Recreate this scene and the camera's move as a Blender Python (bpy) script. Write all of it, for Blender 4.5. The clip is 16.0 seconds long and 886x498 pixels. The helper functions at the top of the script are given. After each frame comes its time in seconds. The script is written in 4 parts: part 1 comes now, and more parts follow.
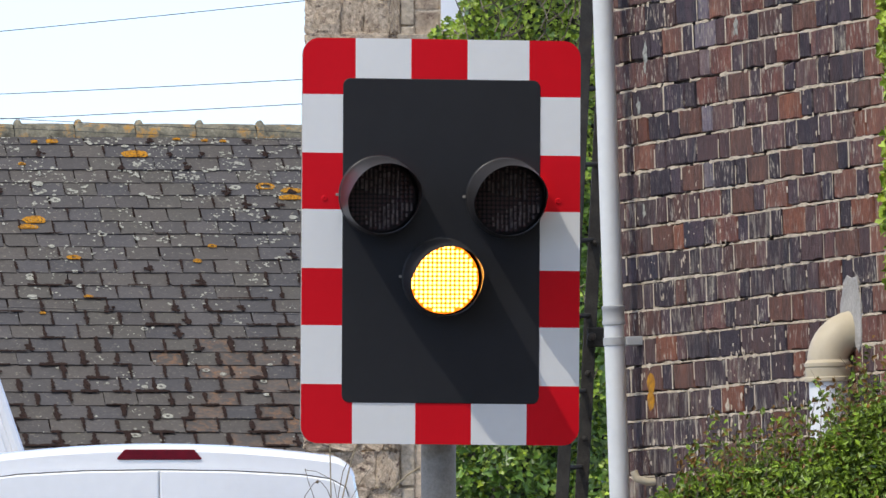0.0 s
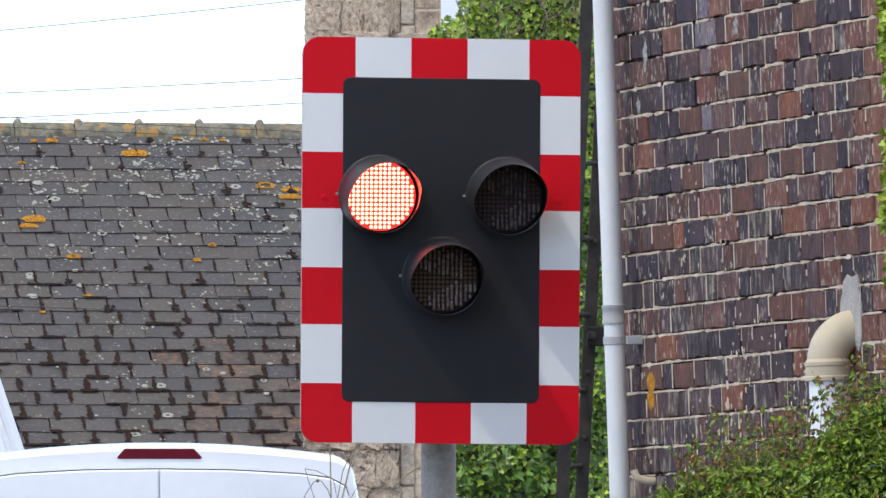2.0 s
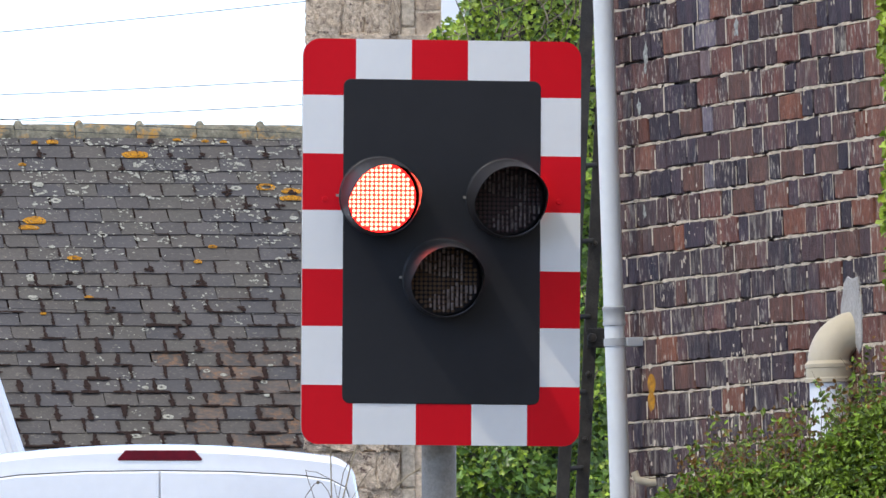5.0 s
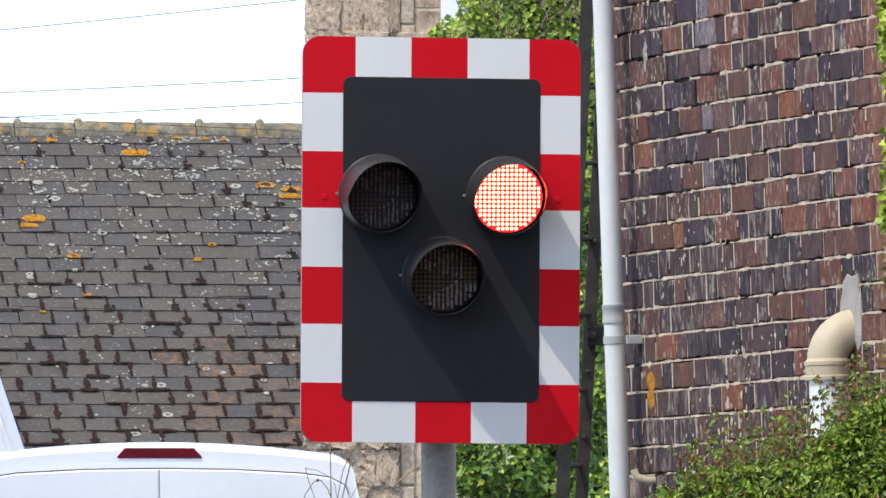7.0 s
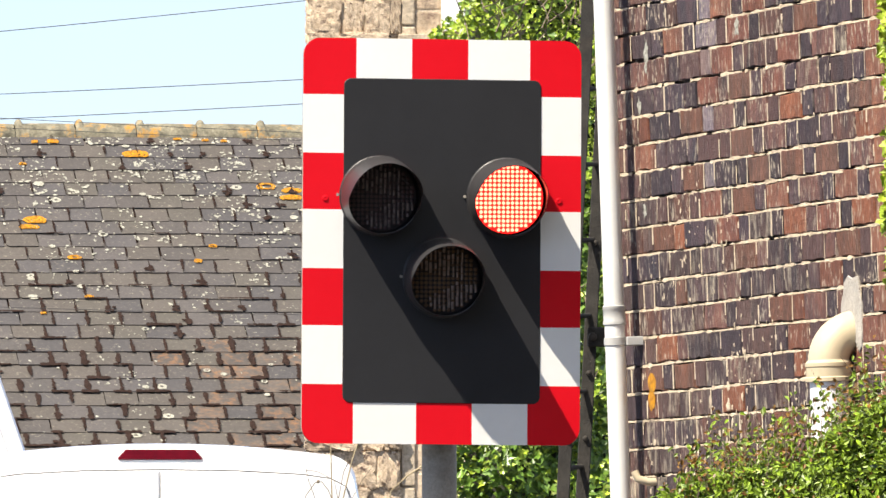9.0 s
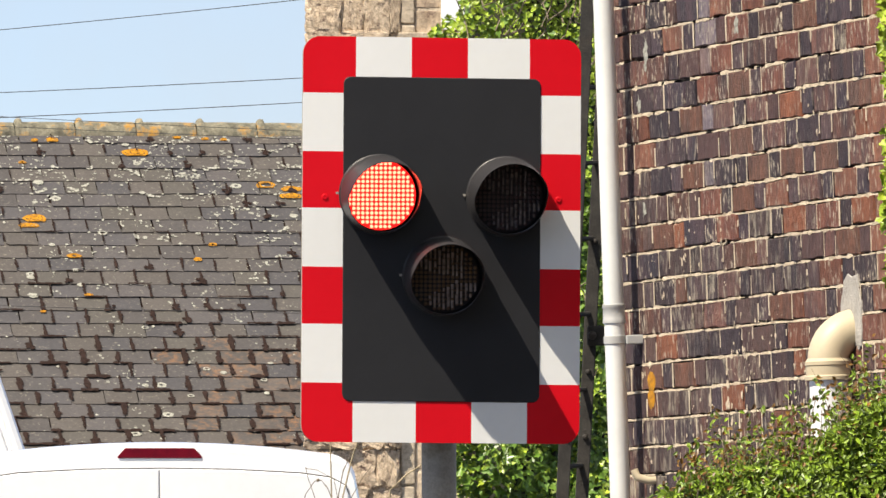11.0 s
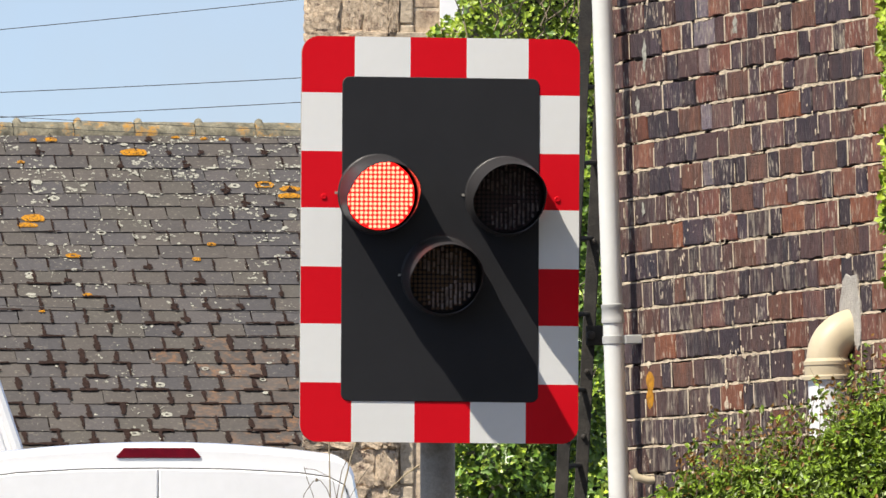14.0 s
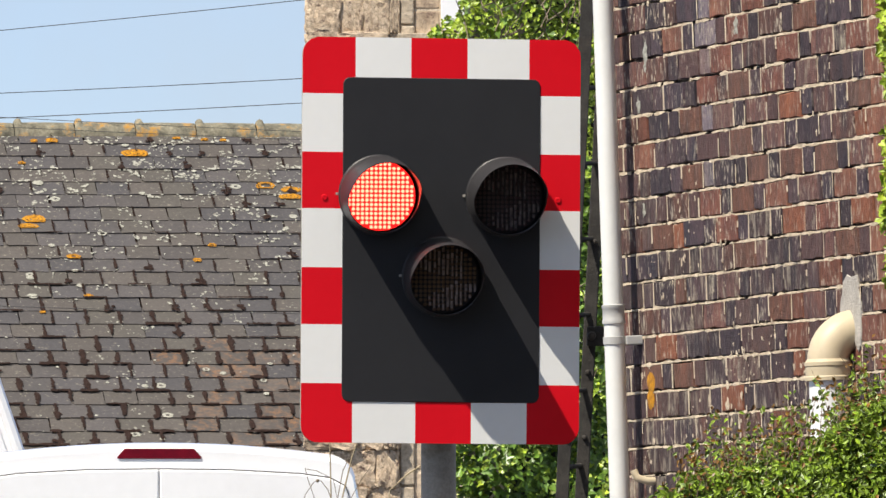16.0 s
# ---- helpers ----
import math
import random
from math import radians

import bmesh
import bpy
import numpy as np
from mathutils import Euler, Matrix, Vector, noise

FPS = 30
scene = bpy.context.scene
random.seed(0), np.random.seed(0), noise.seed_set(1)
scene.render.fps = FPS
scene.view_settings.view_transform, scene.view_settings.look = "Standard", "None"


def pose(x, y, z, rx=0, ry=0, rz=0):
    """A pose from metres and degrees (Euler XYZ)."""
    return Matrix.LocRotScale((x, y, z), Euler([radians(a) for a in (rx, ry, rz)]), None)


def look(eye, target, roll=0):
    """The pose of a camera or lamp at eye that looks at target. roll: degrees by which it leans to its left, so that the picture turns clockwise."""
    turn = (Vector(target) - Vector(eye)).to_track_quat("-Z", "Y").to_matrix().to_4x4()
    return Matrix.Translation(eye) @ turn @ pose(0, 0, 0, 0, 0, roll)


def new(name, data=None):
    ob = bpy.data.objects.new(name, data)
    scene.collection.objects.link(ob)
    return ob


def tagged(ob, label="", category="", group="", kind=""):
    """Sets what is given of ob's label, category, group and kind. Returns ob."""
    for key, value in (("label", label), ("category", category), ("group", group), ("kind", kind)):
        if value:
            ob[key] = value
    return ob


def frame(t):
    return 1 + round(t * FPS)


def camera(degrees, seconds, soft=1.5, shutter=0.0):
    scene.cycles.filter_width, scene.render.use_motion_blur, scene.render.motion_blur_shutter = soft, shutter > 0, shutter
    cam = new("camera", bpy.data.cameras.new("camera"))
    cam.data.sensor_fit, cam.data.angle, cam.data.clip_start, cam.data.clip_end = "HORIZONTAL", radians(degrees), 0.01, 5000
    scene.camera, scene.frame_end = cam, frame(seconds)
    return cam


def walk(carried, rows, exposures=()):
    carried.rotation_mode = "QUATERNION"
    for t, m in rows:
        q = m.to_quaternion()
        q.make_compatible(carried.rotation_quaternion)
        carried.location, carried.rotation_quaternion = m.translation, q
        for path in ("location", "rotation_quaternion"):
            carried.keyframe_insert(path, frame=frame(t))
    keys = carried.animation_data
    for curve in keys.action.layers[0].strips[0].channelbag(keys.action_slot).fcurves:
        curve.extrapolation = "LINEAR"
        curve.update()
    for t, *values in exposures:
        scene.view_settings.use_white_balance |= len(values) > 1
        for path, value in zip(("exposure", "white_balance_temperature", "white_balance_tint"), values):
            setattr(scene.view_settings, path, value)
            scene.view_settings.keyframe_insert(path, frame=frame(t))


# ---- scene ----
# A level crossing signal seen by a long lens from across the crossing; heights in metres above the road.
cam = camera(4.08, 16.0, soft=1.5, shutter=0.3)
TILT = 2.106
STEP = 0.0026043  # degrees in one unit of shake
SHAKE = [(0, 0, 0), (0.5, 1.5, -2.9), (1, 0, 0), (1.5, 1.5, 0.1), (2, 0, -1.6), (2.5, 1.5, 4.6), (3, 1, 0.1), (3.5, 1.1, -1.4),
         (4, 0.7, 1.5), (6.5, 1.2, -0.3), (7, 0.1, -2.5), (7.5, 0, 0), (8, 1.1, -1.4), (8.5, 1.5, -1.4), (9, 1.4, 0),
         (11.5, 0.5, -2.9), (12, -0.2, -1.4), (12.5, -1.5, -3.1), (13, 0.8, -1.6), (13.5, 1.5, 0), (14, -1.5, -2.9),
         (14.5, 0.2, 0), (15, 1.4, -1.4), (15.5, -1.4, -1.9), (16, 0, -1.6)]
walk(cam, [(t, pose(0, 0, 1.5, 90 + TILT + dy * STEP, 0, dx * STEP)) for t, dx, dy in SHAKE],
     exposures=[(0, 1.22, 6450, 10), (0.6, 1.28, 6470, 10), (1.1, 1.57, 6490, 10), (1.5, 1.71, 6510, 10), (6.5, 1.72, 6510, 10), (7, 1.58, 6500, 10), (7.5, 1.68, 6520, 10), (8, 1.36, 6580, 10), (8.5, 1.05, 6700, 10), (9.1, 0.92, 6820, 10), (9.6, 0.64, 6850, 10), (11.4, 0.58, 6850, 10), (12.5, 0.48, 6750, 10), (13.5, 0.43, 6600, 10), (16, 0.43, 6550, 10)])

# ---- world, sun ----
SUN_WAY = Vector((1.553, 1.352, -2.8)).normalized()
world = bpy.data.worlds.new("sky")
scene.world = world
world.use_nodes = True
wn = world.node_tree.nodes
sky = wn.new("ShaderNodeTexSky")
sky.sky_type = "NISHITA"
sky.sun_disc = False
sky.sun_elevation = math.asin(-SUN_WAY.z)
sky.sun_rotation = math.atan2(-SUN_WAY.x, -SUN_WAY.y)
sky.dust_density = 0.2
sky.ozone_density = 2.5
blue = wn.new("ShaderNodeMix")
blue.data_type, blue.blend_type = "RGBA", "MULTIPLY"
blue.inputs["Factor"].default_value = 1.0
blue.inputs["B"].default_value = (0.72, 0.80, 1.10, 1)
wn["Background"].inputs["Strength"].default_value = 0.1
world.node_tree.links.new(sky.outputs[0], blue.inputs["A"])
# scattered white cloud over the blue, thinner towards the horizon
wl = world.node_tree.links
way, apart, puff, rise, cover, both = [wn.new("ShaderNode" + k) for k in ("TexCoord", "SeparateXYZ", "TexNoise", "Math", "ValToRGB", "Mix")]
puff.inputs["Scale"].default_value, puff.inputs["Detail"].default_value, puff.inputs["Roughness"].default_value = 2.6, 9, 0.62
rise.operation = "MULTIPLY_ADD"
rise.inputs[1].default_value = 0.35
cover.color_ramp.elements[0].position, cover.color_ramp.elements[1].position = 0.50, 0.78
both.data_type = "RGBA"
both.inputs["B"].default_value = (4.3, 4.4, 4.5, 1)
wl.new(way.outputs["Generated"], apart.inputs[0])
wl.new(way.outputs["Generated"], puff.inputs["Vector"])
wl.new(apart.outputs["Z"], rise.inputs[0])
wl.new(puff.outputs["Fac"], rise.inputs[2])
wl.new(rise.outputs[0], cover.inputs[0])
wl.new(cover.outputs[0], both.inputs["Factor"])
wl.new(blue.outputs["Result"], both.inputs["A"])
wl.new(both.outputs["Result"], wn["Background"].inputs["Color"])
sun = new("sun", bpy.data.lights.new("sun", "SUN"))
sun.data.energy, sun.data.angle, sun.data.color = 5.0, radians(0.53), (1.0, 0.93, 0.82)
sun.matrix_world = look((-20, -20, 40), Vector((-20, -20, 40)) + SUN_WAY)


# ---- materials ----
def rgb(c):
    return (c[0], c[1], c[2], 1)


def material(name, low, high, scale=8, rough=0.6, metal=0.0, bump=0.0, fine=None, vary=0.0, dirt=None, dirt_scale=3, dirt_amount=0.5,
             coat=0.0, island=False, stretch=(1, 1, 1), grain_amount=0.55, palette=None, uneven=False, spec=0.5, crisp=None, tone_amount=0.72):
    """Base colour between low and high by noise, grain at a second scale, blotches of dirt, change from piece to piece."""
    m = bpy.data.materials.new(name)
    m.use_nodes = True
    n, links = m.node_tree.nodes, m.node_tree.links
    b = n["Principled BSDF"]
    tc, mp = n.new("ShaderNodeTexCoord"), n.new("ShaderNodeMapping")
    mp.inputs["Scale"].default_value = stretch
    links.new(tc.outputs["Object"], mp.inputs[0])
    where = mp.outputs[0]
    if vary:
        info = n.new("ShaderNodeNewGeometry" if island else "ShaderNodeObjectInfo")
        chance = info.outputs["Random Per Island" if island else "Random"]
        far = n.new("ShaderNodeVectorMath")
        far.operation = "SCALE"
        far.inputs[0].default_value = (37.0, 51.0, 83.0)
        links.new(chance, far.inputs[3])
        add = n.new("ShaderNodeVectorMath")
        links.new(where, add.inputs[0])
        links.new(far.outputs[0], add.inputs[1])
        where = add.outputs[0]

    def noise_at(s, detail=6, roughness=0.6):
        t = n.new("ShaderNodeTexNoise")
        t.inputs["Scale"].default_value, t.inputs["Detail"].default_value, t.inputs["Roughness"].default_value = s, detail, roughness
        links.new(where, t.inputs["Vector"])
        return t.outputs["Fac"]

    def ramp_of(fac, stops):
        r = n.new("ShaderNodeValToRGB")
        while len(r.color_ramp.elements) < len(stops):
            r.color_ramp.elements.new(0.5)
        for e, (p, c) in zip(r.color_ramp.elements, stops):
            e.position, e.color = p, rgb(c)
        links.new(fac, r.inputs[0])
        return r.outputs[0]

    big, small = noise_at(scale), noise_at(fine or scale * 9)
    col = ramp_of(big, [(0.3, low), (0.7, high)])
    if palette:
        tone = ramp_of(chance, [(i / len(palette), q) for i, q in enumerate(palette)])
        tone.node.color_ramp.interpolation = "CONSTANT"
        both = n.new("ShaderNodeMix")
        both.data_type = "RGBA"
        both.inputs["Factor"].default_value = tone_amount
        links.new(col, both.inputs["A"])
        links.new(tone, both.inputs["B"])
        col = both.outputs["Result"]
    grain = n.new("ShaderNodeMix")
    grain.data_type, grain.blend_type = "RGBA", "MULTIPLY"
    grain.inputs["Factor"].default_value = grain_amount
    links.new(col, grain.inputs["A"])
    links.new(ramp_of(small, [(0.3, (0.6, 0.6, 0.6)), (0.65, (1.15, 1.15, 1.15))]), grain.inputs["B"])
    col = grain.outputs["Result"]
    if vary:
        hsv = n.new("ShaderNodeHueSaturation")
        mr = n.new("ShaderNodeMapRange")
        mr.inputs["To Min"].default_value, mr.inputs["To Max"].default_value = 1 - vary, 1 + vary
        links.new(chance, mr.inputs["Value"])
        links.new(mr.outputs[0], hsv.inputs["Value"])
        links.new(col, hsv.inputs["Color"])
        col = hsv.outputs[0]
    if dirt:
        mix = n.new("ShaderNodeMix")
        mix.data_type = "RGBA"
        fac = ramp_of(noise_at(dirt_scale, 8, 0.7), [(0.62 - dirt_amount * 0.25, (0, 0, 0)), (0.62 - dirt_amount * 0.25 + crisp if crisp else 0.72, (1, 1, 1))])
        if uneven:
            wave, times = n.new("ShaderNodeMath"), n.new("ShaderNodeMath")
            wave.operation, times.operation = "PINGPONG", "MULTIPLY"
            wave.inputs[1].default_value = 0.13
            times2 = n.new("ShaderNodeMath")
            times2.operation = "MULTIPLY"
            times2.inputs[1].default_value = 7.7
            links.new(chance, wave.inputs[0])
            links.new(wave.outputs[0], times2.inputs[0])
            links.new(times2.outputs[0], times.inputs[0])
            links.new(fac, times.inputs[1])
            fac = times.outputs[0]
        links.new(fac, mix.inputs["Factor"])
        links.new(col, mix.inputs["A"])
        mix.inputs["B"].default_value = rgb(dirt)
        col = mix.outputs["Result"]
    links.new(col, b.inputs["Base Color"])
    b.inputs["Roughness"].default_value, b.inputs["Metallic"].default_value = rough, metal
    b.inputs["Coat Weight"].default_value = coat
    b.inputs["Specular IOR Level"].default_value = spec
    if bump:
        bp = n.new("ShaderNodeBump")
        bp.inputs["Strength"].default_value, bp.inputs["Distance"].default_value = min(1.0, bump), 0.01
        links.new(small, bp.inputs["Height"])
        links.new(bp.outputs[0], b.inputs["Normal"])
    return m


def glow(name, colour, strength):
    m = bpy.data.materials.new(name)
    m.use_nodes = True
    b = m.node_tree.nodes["Principled BSDF"]
    b.inputs["Base Color"].default_value = rgb([c * 0.3 for c in colour])
    b.inputs["Emission Color"].default_value, b.inputs["Emission Strength"].default_value = rgb(colour), strength
    return m


RED = material("red_reflective_sheet", (0.66, 0.003, 0.012), (0.70, 0.005, 0.015), 4, 0.45, grain_amount=0.04, spec=0.2)
WHITE = material("white_reflective_sheet", (0.81, 0.815, 0.80), (0.85, 0.855, 0.84), 3, 0.4, grain_amount=0.03)
BLACK = material("matt_black_paint", (0.0112, 0.0116, 0.0142), (0.016, 0.0165, 0.0195), 6, 0.6, bump=0.03, fine=160, grain_amount=0.1, spec=0.4)
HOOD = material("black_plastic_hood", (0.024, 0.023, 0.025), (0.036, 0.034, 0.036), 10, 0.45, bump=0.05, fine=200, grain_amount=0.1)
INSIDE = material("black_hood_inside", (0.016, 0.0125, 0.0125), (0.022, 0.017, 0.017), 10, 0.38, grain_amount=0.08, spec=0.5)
GALV = material("galvanised_steel", (0.30, 0.276, 0.24), (0.42, 0.388, 0.335), 14, 0.7, bump=0.1, dirt=(0.16, 0.135, 0.105), dirt_scale=7, dirt_amount=0.35, grain_amount=0.5, spec=0.3)
VANWHITE = material("white_vehicle_paint", (0.84, 0.84, 0.84), (0.87, 0.87, 0.87), 2, 0.25, coat=0.6, grain_amount=0.06)
RUBBER = material("black_rubber", (0.015, 0.015, 0.015), (0.03, 0.03, 0.03), 12, 0.8)
DARKGLASS = material("dark_glass", (0.01, 0.012, 0.014), (0.014, 0.016, 0.018), 2, 0.05, grain_amount=0.08)
REDLENS = material("red_plastic_lens", (0.10, 0.001, 0.008), (0.15, 0.002, 0.011), 30, 0.3, grain_amount=0.1, spec=0.2)
SLATE = material("grey_slate", (0.054, 0.048, 0.047), (0.088, 0.077, 0.073), 7, 0.75, bump=0.3, fine=45, vary=0.13, dirt=(0.20, 0.18, 0.145), dirt_scale=30, dirt_amount=0.15, crisp=0.08,
                 palette=[(0.069, 0.062, 0.061), (0.056, 0.054, 0.060), (0.078, 0.068, 0.060), (0.063, 0.058, 0.059), (0.073, 0.066, 0.056), (0.060, 0.057, 0.062), (0.077, 0.067, 0.059), (0.066, 0.060, 0.061)])
SLATE_RUSTY = material("rust_stained_slate", (0.055, 0.049, 0.047), (0.095, 0.08, 0.07), 8, 0.8, bump=0.3, fine=45, vary=0.15, dirt=(0.27, 0.12, 0.04), dirt_scale=16, dirt_amount=0.62, crisp=0.25, uneven=True)
RIDGE = material("weathered_ridge_clay", (0.10, 0.092, 0.066), (0.31, 0.285, 0.205), 12, 0.9, bump=0.9, fine=40, vary=0.12, dirt=(0.42, 0.22, 0.04), dirt_scale=6, dirt_amount=0.36, crisp=0.1, grain_amount=0.95)
LICHEN_O = material("orange_lichen", (0.28, 0.115, 0.003), (0.62, 0.28, 0.004), 30, 0.9, bump=0.5, fine=70, grain_amount=0.8, dirt=(0.16, 0.12, 0.075), dirt_scale=14, dirt_amount=0.12)
LICHEN_W = material("pale_lichen", (0.17, 0.172, 0.142), (0.5, 0.49, 0.42), 60, 0.9, bump=0.4, fine=120)
MOSS = material("dark_moss", (0.022, 0.014, 0.012), (0.042, 0.025, 0.021), 20, 0.95, bump=0.6, spec=0.1)
BRICK_LOOK = dict(scale=15, rough=0.9, tone_amount=0.5, bump=1.0, fine=110, vary=0.28, dirt=(0.5, 0.43, 0.33), dirt_scale=58, dirt_amount=0.31, crisp=0.09, stretch=(1, 1, 0.42), uneven=True, grain_amount=1.0)
BRICK = material("weathered_brick", (0.014, 0.011, 0.018), (0.275, 0.10, 0.054), **BRICK_LOOK,
                 palette=[(0.23, 0.070, 0.038), (0.09, 0.047, 0.045), (0.16, 0.075, 0.05), (0.06, 0.038, 0.044), (0.29, 0.092, 0.038), (0.125, 0.072, 0.055), (0.17, 0.058, 0.042), (0.048, 0.034, 0.044), (0.20, 0.082, 0.05), (0.075, 0.046, 0.05)])
BRICK_DARK = material("flared_dark_brick", (0.014, 0.012, 0.022), (0.11, 0.053, 0.054), **BRICK_LOOK,
                      palette=[(0.034, 0.025, 0.036), (0.028, 0.023, 0.036), (0.048, 0.033, 0.042), (0.10, 0.048, 0.040), (0.031, 0.026, 0.042), (0.038, 0.031, 0.044), (0.06, 0.038, 0.042)])
MORTAR = material("pale_lime_mortar", (0.48, 0.38, 0.265), (0.78, 0.66, 0.49), 30, 0.95, bump=0.8, fine=130, dirt=(0.15, 0.115, 0.085), dirt_scale=16, dirt_amount=0.3, grain_amount=0.8)
BRICK_LIMED = material("lime_stained_brick", (0.10, 0.085, 0.10), (0.22, 0.15, 0.14), **dict(BRICK_LOOK, dirt_amount=0.42),
                       palette=[(0.15, 0.13, 0.16), (0.20, 0.12, 0.11), (0.12, 0.105, 0.14)])
WORN_LOOK = dict(BRICK_LOOK, dirt=(0.46, 0.40, 0.30), dirt_scale=36, dirt_amount=0.5, crisp=0.16)
BRICK_WORN = material("scraped_dark_brick", (0.018, 0.014, 0.022), (0.14, 0.062, 0.05), **WORN_LOOK,
                      palette=[(0.06, 0.042, 0.046), (0.04, 0.031, 0.042), (0.09, 0.054, 0.048), (0.05, 0.037, 0.046), (0.12, 0.06, 0.05)])
# mortar deep in the joints, darkened in colour for the shade there
SHADED_MORTAR = material("mortar_with_painted_shade", (0.03, 0.024, 0.02), (0.075, 0.058, 0.046), 18, 0.95, bump=0.6, fine=120)
STONE = material("brown_rubble_stone", (0.37, 0.27, 0.18), (0.76, 0.61, 0.44), 6, 0.9, bump=1.0, fine=20, vary=0.17, dirt=(0.11, 0.062, 0.05), dirt_scale=7, dirt_amount=0.3, crisp=0.1, grain_amount=0.95)
DRESSED = material("pale_dressed_stone", (0.42, 0.34, 0.245), (0.60, 0.50, 0.37), 12, 0.9, bump=1.0, fine=30, grain_amount=0.9)
PIPEWHITE = material("white_plastic_pipe", (0.68, 0.685, 0.655), (0.76, 0.765, 0.735), 5, 0.4, dirt=(0.5, 0.5, 0.47), dirt_scale=4, dirt_amount=0.3, grain_amount=0.08)
PIPEBRIGHT = material("clean_white_pipe", (0.80, 0.80, 0.79), (0.84, 0.84, 0.83), 5, 0.35, grain_amount=0.06)
PIPEGREY = material("grey_plastic_pipe", (0.38, 0.38, 0.37), (0.46, 0.46, 0.44), 6, 0.5, dirt=(0.3, 0.29, 0.26), grain_amount=0.08)
PIPECREAM = material("cream_plastic_pipe", (0.50, 0.42, 0.28), (0.58, 0.49, 0.34), 6, 0.5, dirt=(0.4, 0.33, 0.22), grain_amount=0.08)
CEMENT = material("cement_patch", (0.36, 0.33, 0.29), (0.5, 0.47, 0.42), 14, 0.95, bump=0.6)
IRON = material("old_painted_iron", (0.024, 0.0225, 0.021), (0.056, 0.051, 0.045), 18, 0.65, bump=0.3, dirt=(0.075, 0.055, 0.04), dirt_amount=0.3, spec=0.3)
LEAF_IVY = material("ivy_leaf", (0.15, 0.245, 0.016), (0.38, 0.48, 0.045), 6, 0.4, vary=0.45, island=True)
LEAF_OLD = material("mature_ivy_leaf", (0.055, 0.125, 0.014), (0.17, 0.28, 0.035), 6, 0.36, vary=0.5, island=True)
LEAF_HEDGE = material("hedge_leaf", (0.04, 0.085, 0.008), (0.29, 0.42, 0.032), 7, 0.42, vary=0.6, island=True)
LEAF_BRONZE = material("young_bronze_leaf", (0.16, 0.065, 0.014), (0.24, 0.14, 0.03), 7, 0.45, vary=0.35, island=True)
TWIG = material("grey_brown_twig", (0.13, 0.10, 0.07), (0.24, 0.19, 0.13), 30, 0.9)
STRAW = material("dry_stalk", (0.30, 0.24, 0.15), (0.45, 0.37, 0.24), 30, 0.9)
# near-black colour painted as the shade deep between leaves
SHADE = material("painted_inner_shade", (0.02, 0.022, 0.012), (0.035, 0.035, 0.02), 12, 0.95)
WIRE = material("weathered_cable", (0.03, 0.032, 0.036), (0.05, 0.052, 0.058), 9, 0.7)
ASPHALT = material("asphalt", (0.04, 0.04, 0.042), (0.06, 0.06, 0.06), 1.5, 0.9, bump=0.5, fine=90, dirt=(0.08, 0.075, 0.07))
BARWHITE = material("white_barrier_paint", (0.66, 0.65, 0.61), (0.76, 0.75, 0.72), 6, 0.45, dirt=(0.45, 0.41, 0.33), dirt_amount=0.35, grain_amount=0.08)
BARRED = material("red_barrier_paint", (0.52, 0.01, 0.02), (0.62, 0.016, 0.026), 6, 0.45, grain_amount=0.08)
BARSTAINED = material("stained_cream_barrier_paint", (0.5, 0.45, 0.33), (0.7, 0.66, 0.55), 9, 0.55, bump=0.2, fine=60, dirt=(0.30, 0.20, 0.09), dirt_scale=11, dirt_amount=0.42, grain_amount=0.35)
RUST = material("rusty_fitting", (0.13, 0.065, 0.022), (0.27, 0.15, 0.055), 24, 0.85, bump=0.4)
LED_RED = glow("lit_red_led", (1.0, 0.125, 0.074), 5.2)
HALO_RED = glow("lit_red_led_rim", (1.0, 0.045, 0.026), 1.7)
HALO_AMBER = glow("lit_amber_led_rim", (1.0, 0.33, 0.03), 1.5)
GLOW_RED = glow("lit_red_lens", (1.0, 0.014, 0.012), 1.0)
LED_AMBER = glow("lit_amber_led", (1.0, 0.53, 0.1), 3.6)
GLOW_AMBER = glow("lit_amber_lens", (1.0, 0.19, 0.005), 0.9)


# ---- builders ----
def part(name, bm, mat, parent=None, label="", smooth=False):
    me = bpy.data.meshes.new(name)
    if smooth:
        bm.normal_update()
        for f in bm.faces:
            f.smooth = True
        for e in bm.edges:
            if len(e.link_faces) == 2 and e.calc_face_angle() > 0.6:
                e.smooth = False
    bm.to_mesh(me)
    bm.free()
    me.materials.append(mat)
    ob = new(name, me)
    if parent:
        ob.parent = parent
    if label:
        ob["label"] = label
    return ob


def empty(name, m, label, category, group="", kind=""):
    ob = new(name)
    ob.empty_display_size = 0.1
    ob.matrix_world = m
    return tagged(ob, label, category, group, kind)


def box(bm, x0, x1, y0, y1, z0, z1, bevel=0.0):
    r = bmesh.ops.create_cube(bm, size=1, matrix=Matrix.LocRotScale(((x0 + x1) / 2, (y0 + y1) / 2, (z0 + z1) / 2), None, (x1 - x0, y1 - y0, z1 - z0)))
    if bevel:
        edges = list({e for v in r["verts"] for e in v.link_edges})
        bmesh.ops.bevel(bm, geom=edges, offset=bevel, segments=2, profile=0.5, affect="EDGES")
    return bm


def boxed(*a, bevel=0.0):
    return box(bmesh.new(), *a, bevel=bevel)


